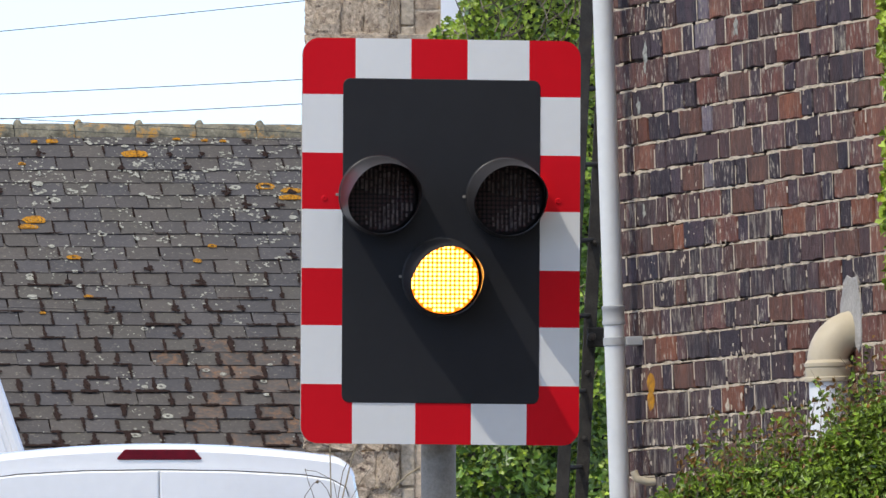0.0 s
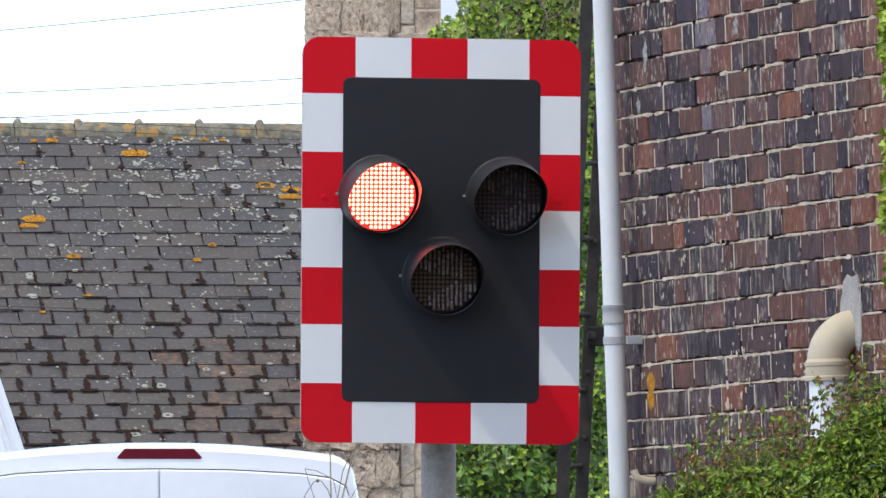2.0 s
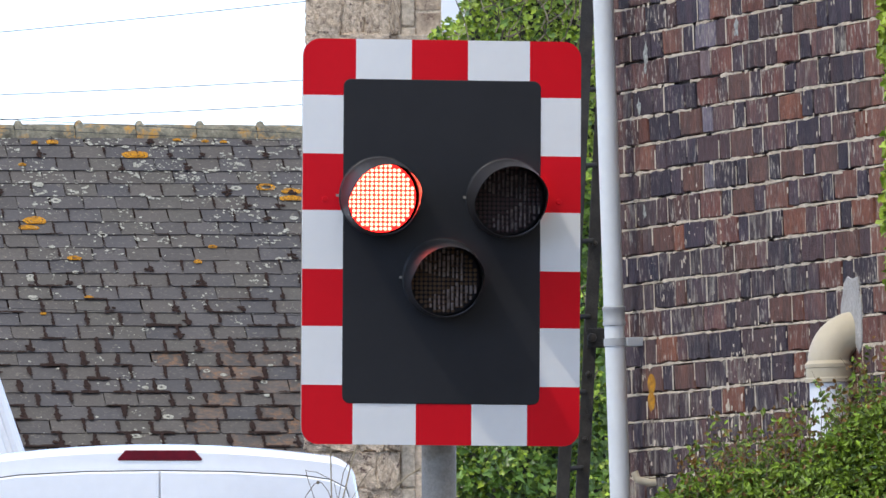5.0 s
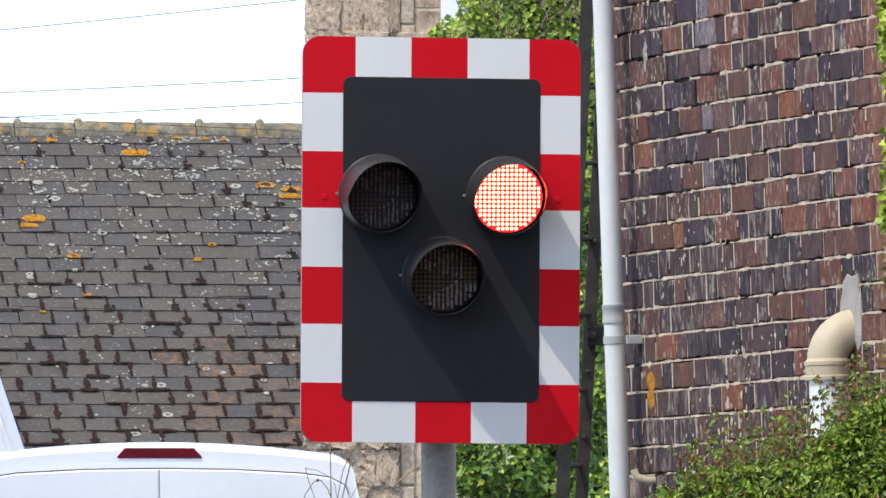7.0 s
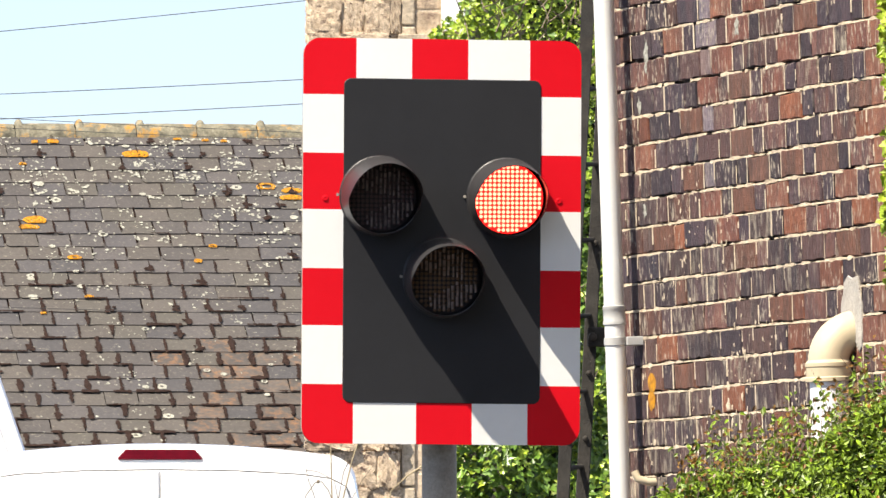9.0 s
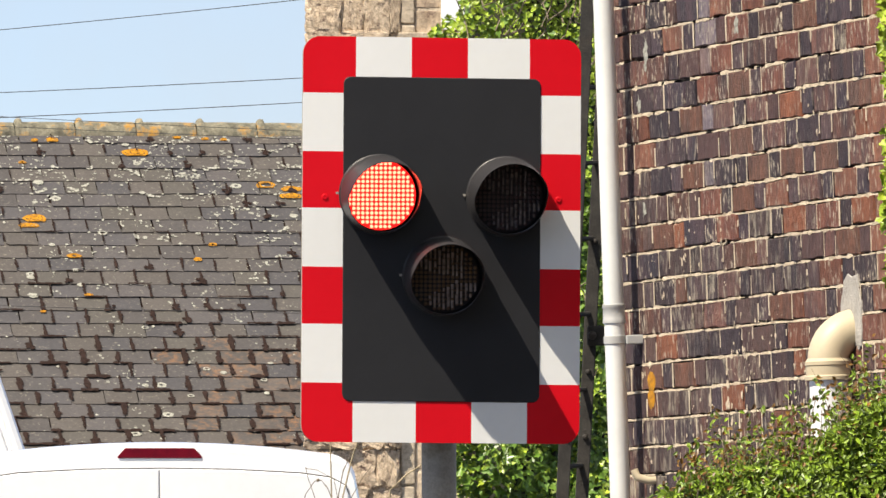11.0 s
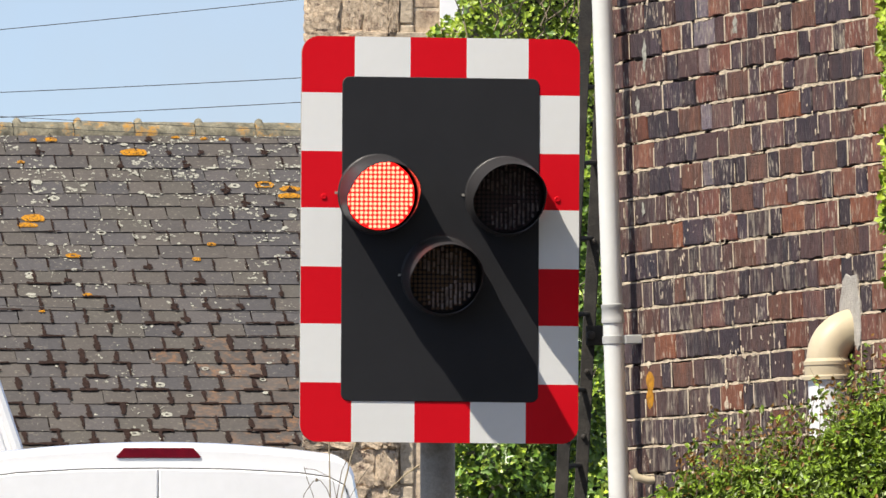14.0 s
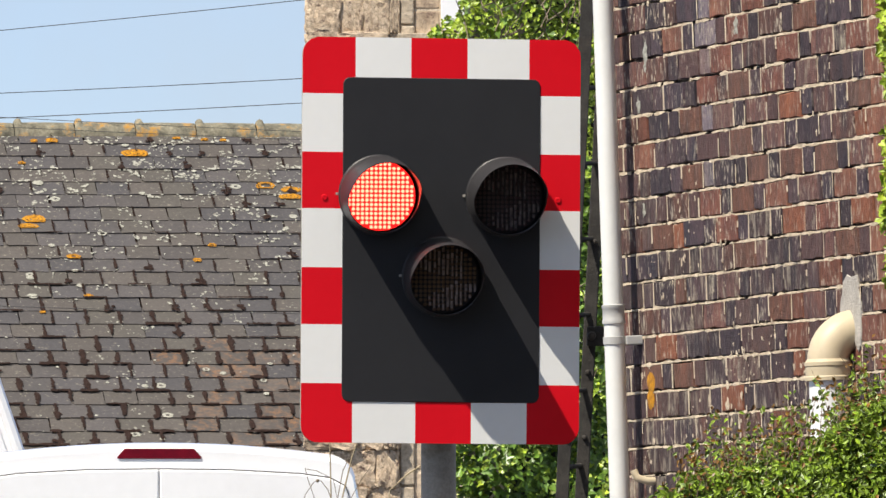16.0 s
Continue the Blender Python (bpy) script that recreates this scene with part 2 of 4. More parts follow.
def prism(points, y0, y1, bevel=0.0):
    """A flat outline (x, z) given thickness from y0 to y1."""
    bm = bmesh.new()
    a = [bm.verts.new((x, y0, z)) for x, z in points]
    b = [bm.verts.new((x, y1, z)) for x, z in points]
    bm.faces.new(a)
    bm.faces.new(b[::-1])
    for i in range(len(a)):
        j = (i + 1) % len(a)
        bm.faces.new((a[j], a[i], b[i], b[j]))
    bmesh.ops.recalc_face_normals(bm, faces=bm.faces[:])
    if bevel:
        bmesh.ops.bevel(bm, geom=[e for e in bm.edges if abs(e.verts[0].co.y - e.verts[1].co.y) < 1e-6], offset=bevel, segments=1, affect="EDGES")
    return bm


def arc(cx, cz, r, a0, a1, n=8):
    return [(cx + r * math.cos(radians(a0 + (a1 - a0) * i / n)), cz + r * math.sin(radians(a0 + (a1 - a0) * i / n))) for i in range(n + 1)]


def tube(bm, points, r, sides=8, caps=True):
    """A round bar through points; r one radius or one for each point."""
    points = [Vector(p) for p in points]
    rs = r if isinstance(r, (list, tuple)) else [r] * len(points)
    rings, side = [], None
    for i, p in enumerate(points):
        way = (points[min(i + 1, len(points) - 1)] - points[max(i - 1, 0)]).normalized()
        if side is None:
            side = way.orthogonal().normalized()
        side = (side - way * side.dot(way)).normalized()
        up = way.cross(side)
        rings.append([bm.verts.new(p + rs[i] * (math.cos(2 * math.pi * k / sides) * side + math.sin(2 * math.pi * k / sides) * up)) for k in range(sides)])
    for a, b in zip(rings, rings[1:]):
        for k in range(sides):
            bm.faces.new((a[k], a[(k + 1) % sides], b[(k + 1) % sides], b[k]))
    if caps:
        bm.faces.new(rings[0][::-1])
        bm.faces.new(rings[-1])
    return bm


def tubed(points, r, sides=8):
    return tube(bmesh.new(), points, r, sides)


def lathe(profile, sides=40, axis="y"):
    """Turns (radius, along) round the axis."""
    bm = bmesh.new()
    rings = []
    for r, y in profile:
        ring = []
        for k in range(sides):
            a = 2 * math.pi * k / sides
            c, s = r * math.cos(a), r * math.sin(a)
            ring.append(bm.verts.new((c, y, s) if axis == "y" else (c, s, y)))
        rings.append(ring)
    for a, b in zip(rings, rings[1:]):
        for k in range(sides):
            bm.faces.new((a[k], a[(k + 1) % sides], b[(k + 1) % sides], b[k]))
    bmesh.ops.recalc_face_normals(bm, faces=bm.faces[:])
    return bm


def joined(name, verts, faces, mat, parent=None):
    me = bpy.data.meshes.new(name)
    me.from_pydata(verts, [], faces)
    me.materials.append(mat)
    ob = new(name, me)
    if parent:
        ob.parent = parent
    return ob


# ---- ground ----
ground = part("ground", boxed(-1500, 1500, -800, 3000, -0.5, 0), ASPHALT)
tagged(ground, "dark grey asphalt road and yard surface", "ground", kind="structure")


# ---- the crossing signal ----
BOARD_Y = 36.3
signal = empty("crossing_signal", pose(-0.006, BOARD_Y, 0, 0, 0, 10), "level crossing signal, black panel bordered red and white on post", "traffic signal")
MID = 2.856  # height of the board's middle
W, H, INX, INT, INB = 0.412, 0.592, 0.2925, 0.475, -0.472


def board():
    lean = 0.3

    def add(name, bm, mat, label="", smooth=False):
        bmesh.ops.rotate(bm, verts=bm.verts[:], cent=(0, 0, 0), matrix=Matrix.Rotation(radians(lean), 3, "Y"))
        bmesh.ops.translate(bm, verts=bm.verts[:], vec=(0, 0, MID))
        return part(name, bm, mat, signal, label, smooth)

    r, u = 0.05, 0.012
    outline = arc(W - r, H - r, r, 0, 90) + arc(-W + r, H - r, r, 90, 180) + arc(-W + r, -H + r, r, 180, 270) + arc(W - r, -H + r, r, 270, 360)
    add("backing_plate", prism(outline, 0.0, 0.014), GALV, "grey metal backing plate")
    vs = [0.427, 0.256, 0.091, -0.081, -0.2475, -0.419]
    top, bot = [-0.256, -0.091, 0.0757, 0.2595], [-0.261, -0.074, 0.091, 0.256]
    y0, y1 = -0.003, 0.001
    ix, it, ib = INX - u, INT - u, INB + u
    corners = {"tl": [(-W, vs[0])] + arc(-W + r, H - r, r, 180, 90) + [(top[0], H), (top[0], it), (-ix, it), (-ix, vs[0])],
               "tr": [(W, vs[0])] + arc(W - r, H - r, r, 0, 90) + [(top[3], H), (top[3], it), (ix, it), (ix, vs[0])],
               "bl": [(-W, vs[5])] + arc(-W + r, -H + r, r, 180, 270) + [(bot[0], -H), (bot[0], ib), (-ix, ib), (-ix, vs[5])],
               "br": [(W, vs[5])] + arc(W - r, -H + r, r, 360, 270) + [(bot[3], -H), (bot[3], ib), (ix, ib), (ix, vs[5])]}
    for pts in corners.values():
        add("corner_panel", prism(pts, y0, y1), RED, "red reflective corner panel")
    for i in range(5):
        mat, word = (WHITE, "white") if i % 2 == 0 else (RED, "red")
        for x0, x1 in ((-W, -ix), (ix, W)):
            add("border_panel", prism([(x0, vs[i + 1]), (x1, vs[i + 1]), (x1, vs[i]), (x0, vs[i])], y0, y1), mat, word + " reflective border panel")
    for i in range(3):
        mat, word = (WHITE, "white") if i % 2 == 0 else (RED, "red")
        add("border_panel", prism([(top[i], it), (top[i + 1], it), (top[i + 1], H), (top[i], H)], y0, y1), mat, word + " reflective border panel")
        add("border_panel", prism([(bot[i], -H), (bot[i + 1], -H), (bot[i + 1], ib), (bot[i], ib)], y0, y1), mat, word + " reflective border panel")
    r = 0.022
    face = arc(INX - r, INT - r, r, 0, 90) + arc(-INX + r, INT - r, r, 90, 180) + arc(-INX + r, INB + r, r, 180, 270) + arc(INX - r, INB + r, r, 270, 360)
    add("black_panel", prism(face, -0.0062, 0.0005, 0.002), BLACK, "matt black metal panel")
    for x in (-0.346, 0.347):
        bm = lathe([(0.0, -0.0052), (0.0025, -0.0052), (0.003, -0.0062), (0.0075, -0.006), (0.0088, -0.0045), (0.0088, -0.003), (0.0, -0.003)], 16)
        bmesh.ops.translate(bm, verts=bm.verts[:], vec=(x, 0, 0.123))
        add("bolt", bm, RED, "red painted bolt head")
    # post and clamps behind the board
    part("post", lathe([(0.051, -0.3), (0.051, 3.42), (0.046, 3.44), (0.0, 3.445)], 32, "z"), GALV, signal, "grey galvanised round post", True).location = (0.02, 0.155, 0)
    for z in (2.45, 3.25):
        bm = boxed(-0.2, 0.2, 0.016, 0.106, z - 0.02, z + 0.02, bevel=0.003)
        part("clamp", bm, GALV, signal)


HOOD_L, HOOD_R = 0.30, 0.1155


def hood_mesh():
    """A round visor with a thin lip, narrowing to the front, long above and cut back below."""
    n, wall = 72, 0.0024
    bm = bmesh.new()
    rings = [[] for k in range(6)]
    for k in range(n):
        a = 2 * math.pi * k / n
        p = float(np.interp(math.sin(a), (-1, -0.5, 0, 0.3, 0.6, 1), (0.11, 0.13, 0.185, 0.265, 0.29, HOOD_L)))
        for ring, r, y in ((0, HOOD_R, 0.0), (1, HOOD_R - 0.003, -0.5 * p), (2, HOOD_R - 0.009, -p), (3, HOOD_R - 0.009 - wall, -p + 0.001), (4, HOOD_R - 0.003 - wall, -0.5 * p), (5, HOOD_R - wall, -0.004)):
            rings[ring].append(bm.verts.new((r * math.cos(a), y, r * math.sin(a))))
    for i, (a, b) in enumerate(zip(rings, rings[1:])):
        for k in range(n):
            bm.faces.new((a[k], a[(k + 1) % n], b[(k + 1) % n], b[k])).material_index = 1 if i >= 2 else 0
    bmesh.ops.recalc_face_normals(bm, faces=bm.faces[:])
    return bm


LED_R, LED_STEP = 0.1025, 0.0131


def lens_mesh():
    """A dark disc with unlit dots, and upright ribs in two fields, coloured pale as reflected streaks."""
    bm = lathe([(0.0, 0.0), (0.108, 0.0), (0.108, 0.003), (0.0, 0.003)], 48)
    n0 = len(bm.faces)
    led_dots(bm, 0.0016)
    n1 = len(bm.faces)
    fields = []
    for k in range(-6, 8):
        x = 0.0131 * k
        high = 0.096 * math.sqrt(1 - (x / 0.106) ** 2)
        if k < 5:
            fields.append((x, 0.018 - 0.25 * (x + 0.05) + 0.005 * math.sin(7 * k), high - 0.008 * (k % 3)))
        if k > -4:
            fields.append((x, -high + 0.006 * (k % 2), -0.012 - 0.5 * max(0.0, 0.04 - x) + 0.004 * math.sin(5 * k)))
    broken, r = [], random.Random(17)
    for x, z0, z1 in fields:
        z = z0 + r.uniform(0, 0.006)
        while z < z1 - 0.006:
            ln = min(r.uniform(0.008, 0.034), z1 - z)
            broken.append((x + r.uniform(-0.0012, 0.0012), z, z + ln, r.choice((0.0022, 0.003, 0.004))))
            z += ln + r.choice((0.0012, 0.003, 0.007))
    for x, z0, z1, w in broken:
        rings = [[bm.verts.new((x + w * math.cos(radians(q)), -0.003 * math.sin(radians(q)) - 0.0005, z)) for q in range(0, 181, 36)] for z in (z0, z1)]
        for k in range(5):
            bm.faces.new((rings[0][k], rings[0][k + 1], rings[1][k + 1], rings[1][k]))
    for i, f in enumerate(bm.faces):
        f.material_index = 0 if i < n0 else (1 if i < n1 else 2)
    bmesh.ops.recalc_face_normals(bm, faces=bm.faces[:])
    return bm


def led_dots(bm, tall=0.0045, rim=None):
    k = int(LED_R / LED_STEP) + 1
    for i in range(-k, k + 1):
        for j in range(-k, k + 1):
            x, z = i * LED_STEP, j * LED_STEP
            if math.hypot(x, z) < LED_R - 0.003:
                rings = [[bm.verts.new((x + r * math.cos(a * math.pi / 4), y, z + r * math.sin(a * math.pi / 4))) for a in range(8)] for r, y in ((0.0058, -0.0003), (0.0052, -tall * 0.6), (0.0018, -tall))]
                for n, (a, b) in enumerate(zip(rings, rings[1:])):
                    for q in range(8):
                        f = bm.faces.new((a[q], a[(q + 1) % 8], b[(q + 1) % 8], b[q]))
                        f.material_index = 2 if rim and n == 0 else 1
                bm.faces.new(rings[-1]).material_index = 1


LENS_MAT = material("dark_lens", (0.014, 0.009, 0.008), (0.026, 0.016, 0.014), 22, 0.5, spec=0.2)
SEAT_MAT = material("black_lens_seat", (0.004, 0.0035, 0.0035), (0.006, 0.005, 0.005), 10, 0.9, grain_amount=0.08, spec=0.05)
DOT_MAT = material("unlit_red_dot", (0.045, 0.013, 0.012), (0.075, 0.022, 0.018), 22, 0.3)
DOT_AMBER = material("unlit_amber_dot", (0.12, 0.055, 0.018), (0.2, 0.095, 0.028), 22, 0.3)
# lens ribs, with the streaks they reflect put into their pale colour
RIB_MAT = material("rib_painted_sheen", (0.06, 0.042, 0.037), (0.46, 0.36, 0.33), 40, 0.5, spec=0.15)
RIB_AMBER = material("amber_rib_painted_sheen", (0.2, 0.14, 0.115), (0.75, 0.58, 0.5), 40, 0.5, spec=0.15)
LEDS = {}  # which: the moving light board


def lamp_unit(which, x, z, led, sheet, halo, turn):
    word = "amber" if which == "amber" else "red"
    ring = lathe([(0.117, 0.012), (0.1182, -0.008), (0.1175, -0.0125), (0.1155, -0.014), (0.1125, -0.014), (0.1125, 0.012)], 72)
    unit = part("lamp_unit", ring, HOOD, signal, "round " + word + " lamp in a black hood", True)
    unit.matrix_basis = pose(x, -0.016, MID + z, 4.6, 0, turn)
    shell = part("hood", hood_mesh(), HOOD, unit, "long round black plastic hood", True)
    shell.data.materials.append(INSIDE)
    lens = part("lens", lens_mesh(), LENS_MAT, unit, "dark ribbed lens")
    lens.location = (0, -0.042, 0)
    lens.data.materials.append(DOT_AMBER if which == "amber" else DOT_MAT)
    lens.data.materials.append(RIB_AMBER if which == "amber" else RIB_MAT)
    part("lens_seat", lathe([(0.1125, -0.03), (0.1118, -0.048), (0.1035, -0.045), (0.1035, -0.03)], 48), SEAT_MAT, unit)
    bm = lathe([(0.0, 0.0), (0.102, 0.0), (0.103, 0.003), (0.0, 0.003)], 40)
    led_dots(bm, rim=True)
    board_ob = part("light_board", bm, sheet, unit, "glowing " + word + " board of light dots")
    board_ob.data.materials.append(led)
    board_ob.data.materials.append(halo)
    part("screw", boxed(-0.1265, -0.119, -0.012, -0.004, 0.0, 0.007), GALV, unit)
    LEDS[which] = board_ob


board()
lamp_unit("left", -0.1875, 0.1325, LED_RED, GLOW_RED, HALO_RED, -4.2)
lamp_unit("right", 0.1895, 0.129, LED_RED, GLOW_RED, HALO_RED, -5.8)
lamp_unit("amber", 0.0005, -0.1055, LED_AMBER, GLOW_AMBER, HALO_AMBER, -5.2)

# ---- the barrier ----
PIVOT = (-9.206, 41.3, 0.843)
ARM = [(0, 82), (8.5, 82), (9.0, 77), (9.5, 68.5), (10.5, 48.6), (11.3, 32.6), (11.5, 28.6), (11.7, 24.6), (11.9, 20.45), (12.0, 18.43), (12.1, 16.45), (12.2, 14.68),
       (12.3, 12.84), (12.4, 11.04), (12.5, 9.65), (12.6, 8.6), (12.7, 8.1), (12.8, 7.8), (12.9, 7.3), (13.2, 5.0), (13.7, 1.2), (14.0, 0.5), (16, 0.5)]
crossing = empty("crossing_barrier", pose(PIVOT[0], PIVOT[1], 0), "red and white crossing barrier with hanging white skirt", "barrier")
part("housing", boxed(-0.35, 0.35, 0.13, 0.75, 0, 1.1, bevel=0.03), GALV, crossing, "grey metal machine housing")
barrier = part("boom", lathe([(0.0, -0.1), (0.1, -0.1), (0.11, -0.08), (0.11, 0.2), (0.0, 0.2)], 24), GALV, crossing, "red and white boom on a grey hub")
HUB = (0, 0, PIVOT[2])
ARM_L, RED_AT, DROP, ROD = 9.01, 8.447, 0.2, 0.80
RODS = []


def barrier_parts():
    def length(x0, x1, mat, label):
        bm = bmesh.new()
        h0 = [0.075 - 0.03 * x / ARM_L for x in (x0, x1)]
        pts = []
        for x, h in ((x0, h0[0]), (x1, h0[1])):
            pts.append([bm.verts.new((x, 0.045 * math.copysign(abs(math.cos(a)) ** 0.5, math.cos(a)), h * math.copysign(abs(math.sin(a)) ** 0.5, math.sin(a)))) for a in [2 * math.pi * k / 20 for k in range(20)]])
        for k in range(20):
            bm.faces.new((pts[0][k], pts[0][(k + 1) % 20], pts[1][(k + 1) % 20], pts[1][k]))
        bm.faces.new(pts[0])
        bm.faces.new(pts[1][::-1])
        bmesh.ops.recalc_face_normals(bm, faces=bm.faces[:])
        part("boom_section", bm, mat, barrier, label)

    edges = [-0.6] + [RED_AT - 0.61 * k for k in range(13, -1, -1)] + [ARM_L]
    for i, (a, b) in enumerate(zip(edges, edges[1:])):
        red = (len(edges) - 2 - i) % 2 == 0
        length(a, b, BARRED if red else BARWHITE, ("red" if red else "white") + " painted section of the boom")
        if red:
            # white strip laid over the red as its sunlit, blurred top edge
            bm = bmesh.new()
            ends = []
            for x in (a, min(b, ARM_L - 0.16)):
                h = 0.075 - 0.03 * x / ARM_L + 0.0015
                ends.append([bm.verts.new((x, 0.0465 * math.copysign(abs(math.cos(q)) ** 0.5, math.cos(q)), h * abs(math.sin(q)) ** 0.5)) for q in [radians(9 + 162 * k / 18) for k in range(19)]])
            for k in range(18):
                bm.faces.new((ends[0][k], ends[1][k], ends[1][k + 1], ends[0][k + 1]))
            bmesh.ops.solidify(bm, geom=bm.faces[:], thickness=0.001)
            part("top_strip", bm, BARWHITE, barrier, "white strip painted as the bright top edge of the red section")
    bm = lathe([(1.0, 0.0), (0.97, 0.2), (0.86, 0.5), (0.66, 0.75), (0.36, 0.94), (0.0, 1.0)], 20)
    for v in bm.verts:
        x, y, z = v.co
        v.co = Vector((ARM_L - 0.002 + 0.03 * y, 0.045 * x, 0.045 * z))
    part("boom_tip", bm, BARRED, barrier, "rounded red end cap", True)
    # the tip lamp on its stand
    lx = 8.86
    part("lamp_stand", boxed(lx - 0.022, lx + 0.028, -0.05, 0.05, -0.05, 0.09, bevel=0.006), BARRED, barrier, "red lamp stand")
    lamp = part("tip_lamp", lathe([(0.0, -0.05), (0.04, -0.05), (0.055, -0.045), (0.058, -0.01), (0.055, 0.03), (0.045, 0.06), (0.0, 0.065)], 24), BLACK, barrier, "black tip lamp with red lens", True)
    lamp.location = (lx - 0.006, 0, 0.128)
    part("lens", lathe([(0.0, -0.075), (0.022, -0.07), (0.036, -0.056), (0.036, -0.05)], 24), REDLENS, barrier, "red lens", True).location = (lx + 0.006, 0, 0.128)
    # links and the top rail, fixed square to the boom
    for x in [8.23 - 1.05 * k for k in range(7)]:
        part("link", boxed(x - 0.012, x + 0.012, -0.07, -0.05, -DROP - 0.02, 0.035, bevel=0.003), BARWHITE, barrier, "white steel link")
    bm = boxed(8.9, 8.94, -0.075, -0.05, -0.24, 0.06, bevel=0.004)
    part("end_link", bm, BARWHITE, barrier, "white steel end link")
    part("top_rail", boxed(1.4, 8.92, -0.05, -0.015, -DROP - 0.018, -DROP + 0.018, bevel=0.006), BARWHITE, barrier, "white top rail of the skirt")
    rod = None
    count = 70
    for k in range(count):
        x = 8.825 - 0.1045 * k
        if rod is None:
            rod = part("rod", tubed([(0, 0, 0.01), (0, 0, -ROD)], 0.008, 8), BARWHITE, barrier)
            ob = rod
        else:
            ob = new("rod", rod.data)
            ob.parent = barrier
        RODS.append((ob, (x, -0.06, -DROP)))
    post = part("end_rod", boxed(-0.02, 0.02, -0.014, 0.014, -ROD - 0.03, 0.02, bevel=0.003), BARSTAINED, barrier, "white end bar of the skirt")
    RODS.append((post, (8.925, -0.062, -DROP)))
    post = part("end_rod", boxed(-0.007, 0.007, -0.006, 0.006, -ROD + 0.06, 0.0, bevel=0.002), BARWHITE, barrier, "thin white end bar")
    RODS.append((post, (8.99, 0.03, -DROP)))
    rail = part("bottom_rail", boxed(1.4, 8.93, -0.05, -0.02, -0.02, 0.02, bevel=0.006), BARSTAINED, barrier, "stained cream bottom rail of the skirt")
    part("rail_end", boxed(8.88, 8.965, -0.075, -0.045, -0.045, 0.02, bevel=0.012), RUST, barrier, "rusty bracket at the rail end")
    return rail, bpy.data.objects["rail_end"]


BOTTOM_RAIL = barrier_parts()
# ---- the white van ----


def loft(sections):
    bm = bmesh.new()
    rings = [[bm.verts.new(p) for p in s] for s in sections]
    for a, b in zip(rings, rings[1:]):
        for k in range(len(a)):
            bm.faces.new((a[k], a[(k + 1) % len(a)], b[(k + 1) % len(a)], b[k]))
    bm.faces.new(rings[0])
    bm.faces.new(rings[-1])
    bmesh.ops.recalc_face_normals(bm, faces=bm.faces[:])
    return bm


def van_section(y, half_w, top, low=0.42, shoulder=0.1, inset=0.0):
    """Across the van: slightly bowed roof, round shoulders, sides leaning in upwards."""
    pts = []
    hw_top = half_w - 0.165
    for i in range(13):
        x = -1 + 2 * i / 12
        pts.append((x * (hw_top - shoulder), top - 0.045 * x * x))
    right = []
    for i in range(1, 9):
        a = radians(90 - 90 * i / 8)
        right.append((hw_top - shoulder + shoulder * math.cos(a), top - 0.045 - shoulder + shoulder * math.sin(a)))
    right += [(half_w - 0.05, 1.9), (half_w, 1.2), (half_w, 0.7), (half_w - 0.05, low)]
    left = [(-x, z) for x, z in right[::-1]]
    return [(x, y, z) for x, z in left + pts + right]


def van(m, label):
    v = empty("van", m, label, "van")
    secs = [van_section(0.02, 0.964, 2.545, shoulder=0.1), van_section(0.06, 0.969, 2.568, shoulder=0.1), van_section(0.35, 0.97, 2.585, shoulder=0.12), van_section(3.6, 0.97, 2.585, shoulder=0.14),
            van_section(4.3, 0.95, 2.45, shoulder=0.16), van_section(5.0, 0.92, 1.55, shoulder=0.2), van_section(5.7, 0.88, 1.15, shoulder=0.2)]
    part("body", loft(secs), VANWHITE, v, "white painted body", True)
    # rear doors with a gap between them and under the roof cap
    for s in (-1, 1):
        pts = [(s * 0.002, 0.55), (s * 0.91, 0.55), (s * 0.925, 1.2), (s * 0.86, 1.9), (s * 0.775, 2.36), (s * 0.76, 2.4), (s * 0.70, 2.43), (s * 0.58, 2.447), (s * 0.3, 2.462), (s * 0.002, 2.466)]
        part("rear_door", prism(pts, -0.012, 0.021, 0.006), VANWHITE, v, "white rear door")
    seal = [(-0.775, 2.36), (-0.765, 2.40), (-0.70, 2.434), (-0.58, 2.451), (-0.3, 2.466), (0, 2.470), (0.3, 2.466), (0.58, 2.451), (0.70, 2.434), (0.765, 2.40), (0.775, 2.36)]
    part("door_seal", tubed([(x, 0.012, z) for x, z in seal], 0.0022, 6), RUBBER, v, "black rubber seal over the doors")
    housing = prism([(-0.185, 2.505), (0.185, 2.505), (0.15, 2.56), (-0.15, 2.56)], 0.03, 0.2, 0.006)
    part("brake_light_housing", housing, VANWHITE, v)
    part("brake_light", prism([(-0.17, 2.511), (0.17, 2.511), (0.174, 2.517), (0.146, 2.549), (0.138, 2.553), (-0.138, 2.553), (-0.146, 2.549), (-0.174, 2.517)], 0.013, 0.07, 0.003), REDLENS, v, "dark red high-level brake light")
    part("rear_bumper", boxed(-0.95, 0.95, -0.12, 0.1, 0.35, 0.56, bevel=0.03), RUBBER, v, "black plastic bumper")
    part("windscreen", boxed(-0.78, 0.78, 4.42, 4.95, 1.6, 1.62, bevel=0.004), DARKGLASS, v)
    for s in (-1, 1):
        part("tail_light", boxed(s * 0.9 - 0.05, s * 0.9 + 0.05, -0.03, 0.0, 1.0, 1.5, bevel=0.01), REDLENS, v, "red tail light")
        for y in (0.95, 4.7):
            w = part("wheel", lathe([(0.0, -0.1), (0.2, -0.1), (0.32, -0.1), (0.34, -0.07), (0.34, 0.07), (0.32, 0.1), (0.2, 0.1), (0.0, 0.1)], 28), RUBBER, v, "black tyre on a steel wheel", True)
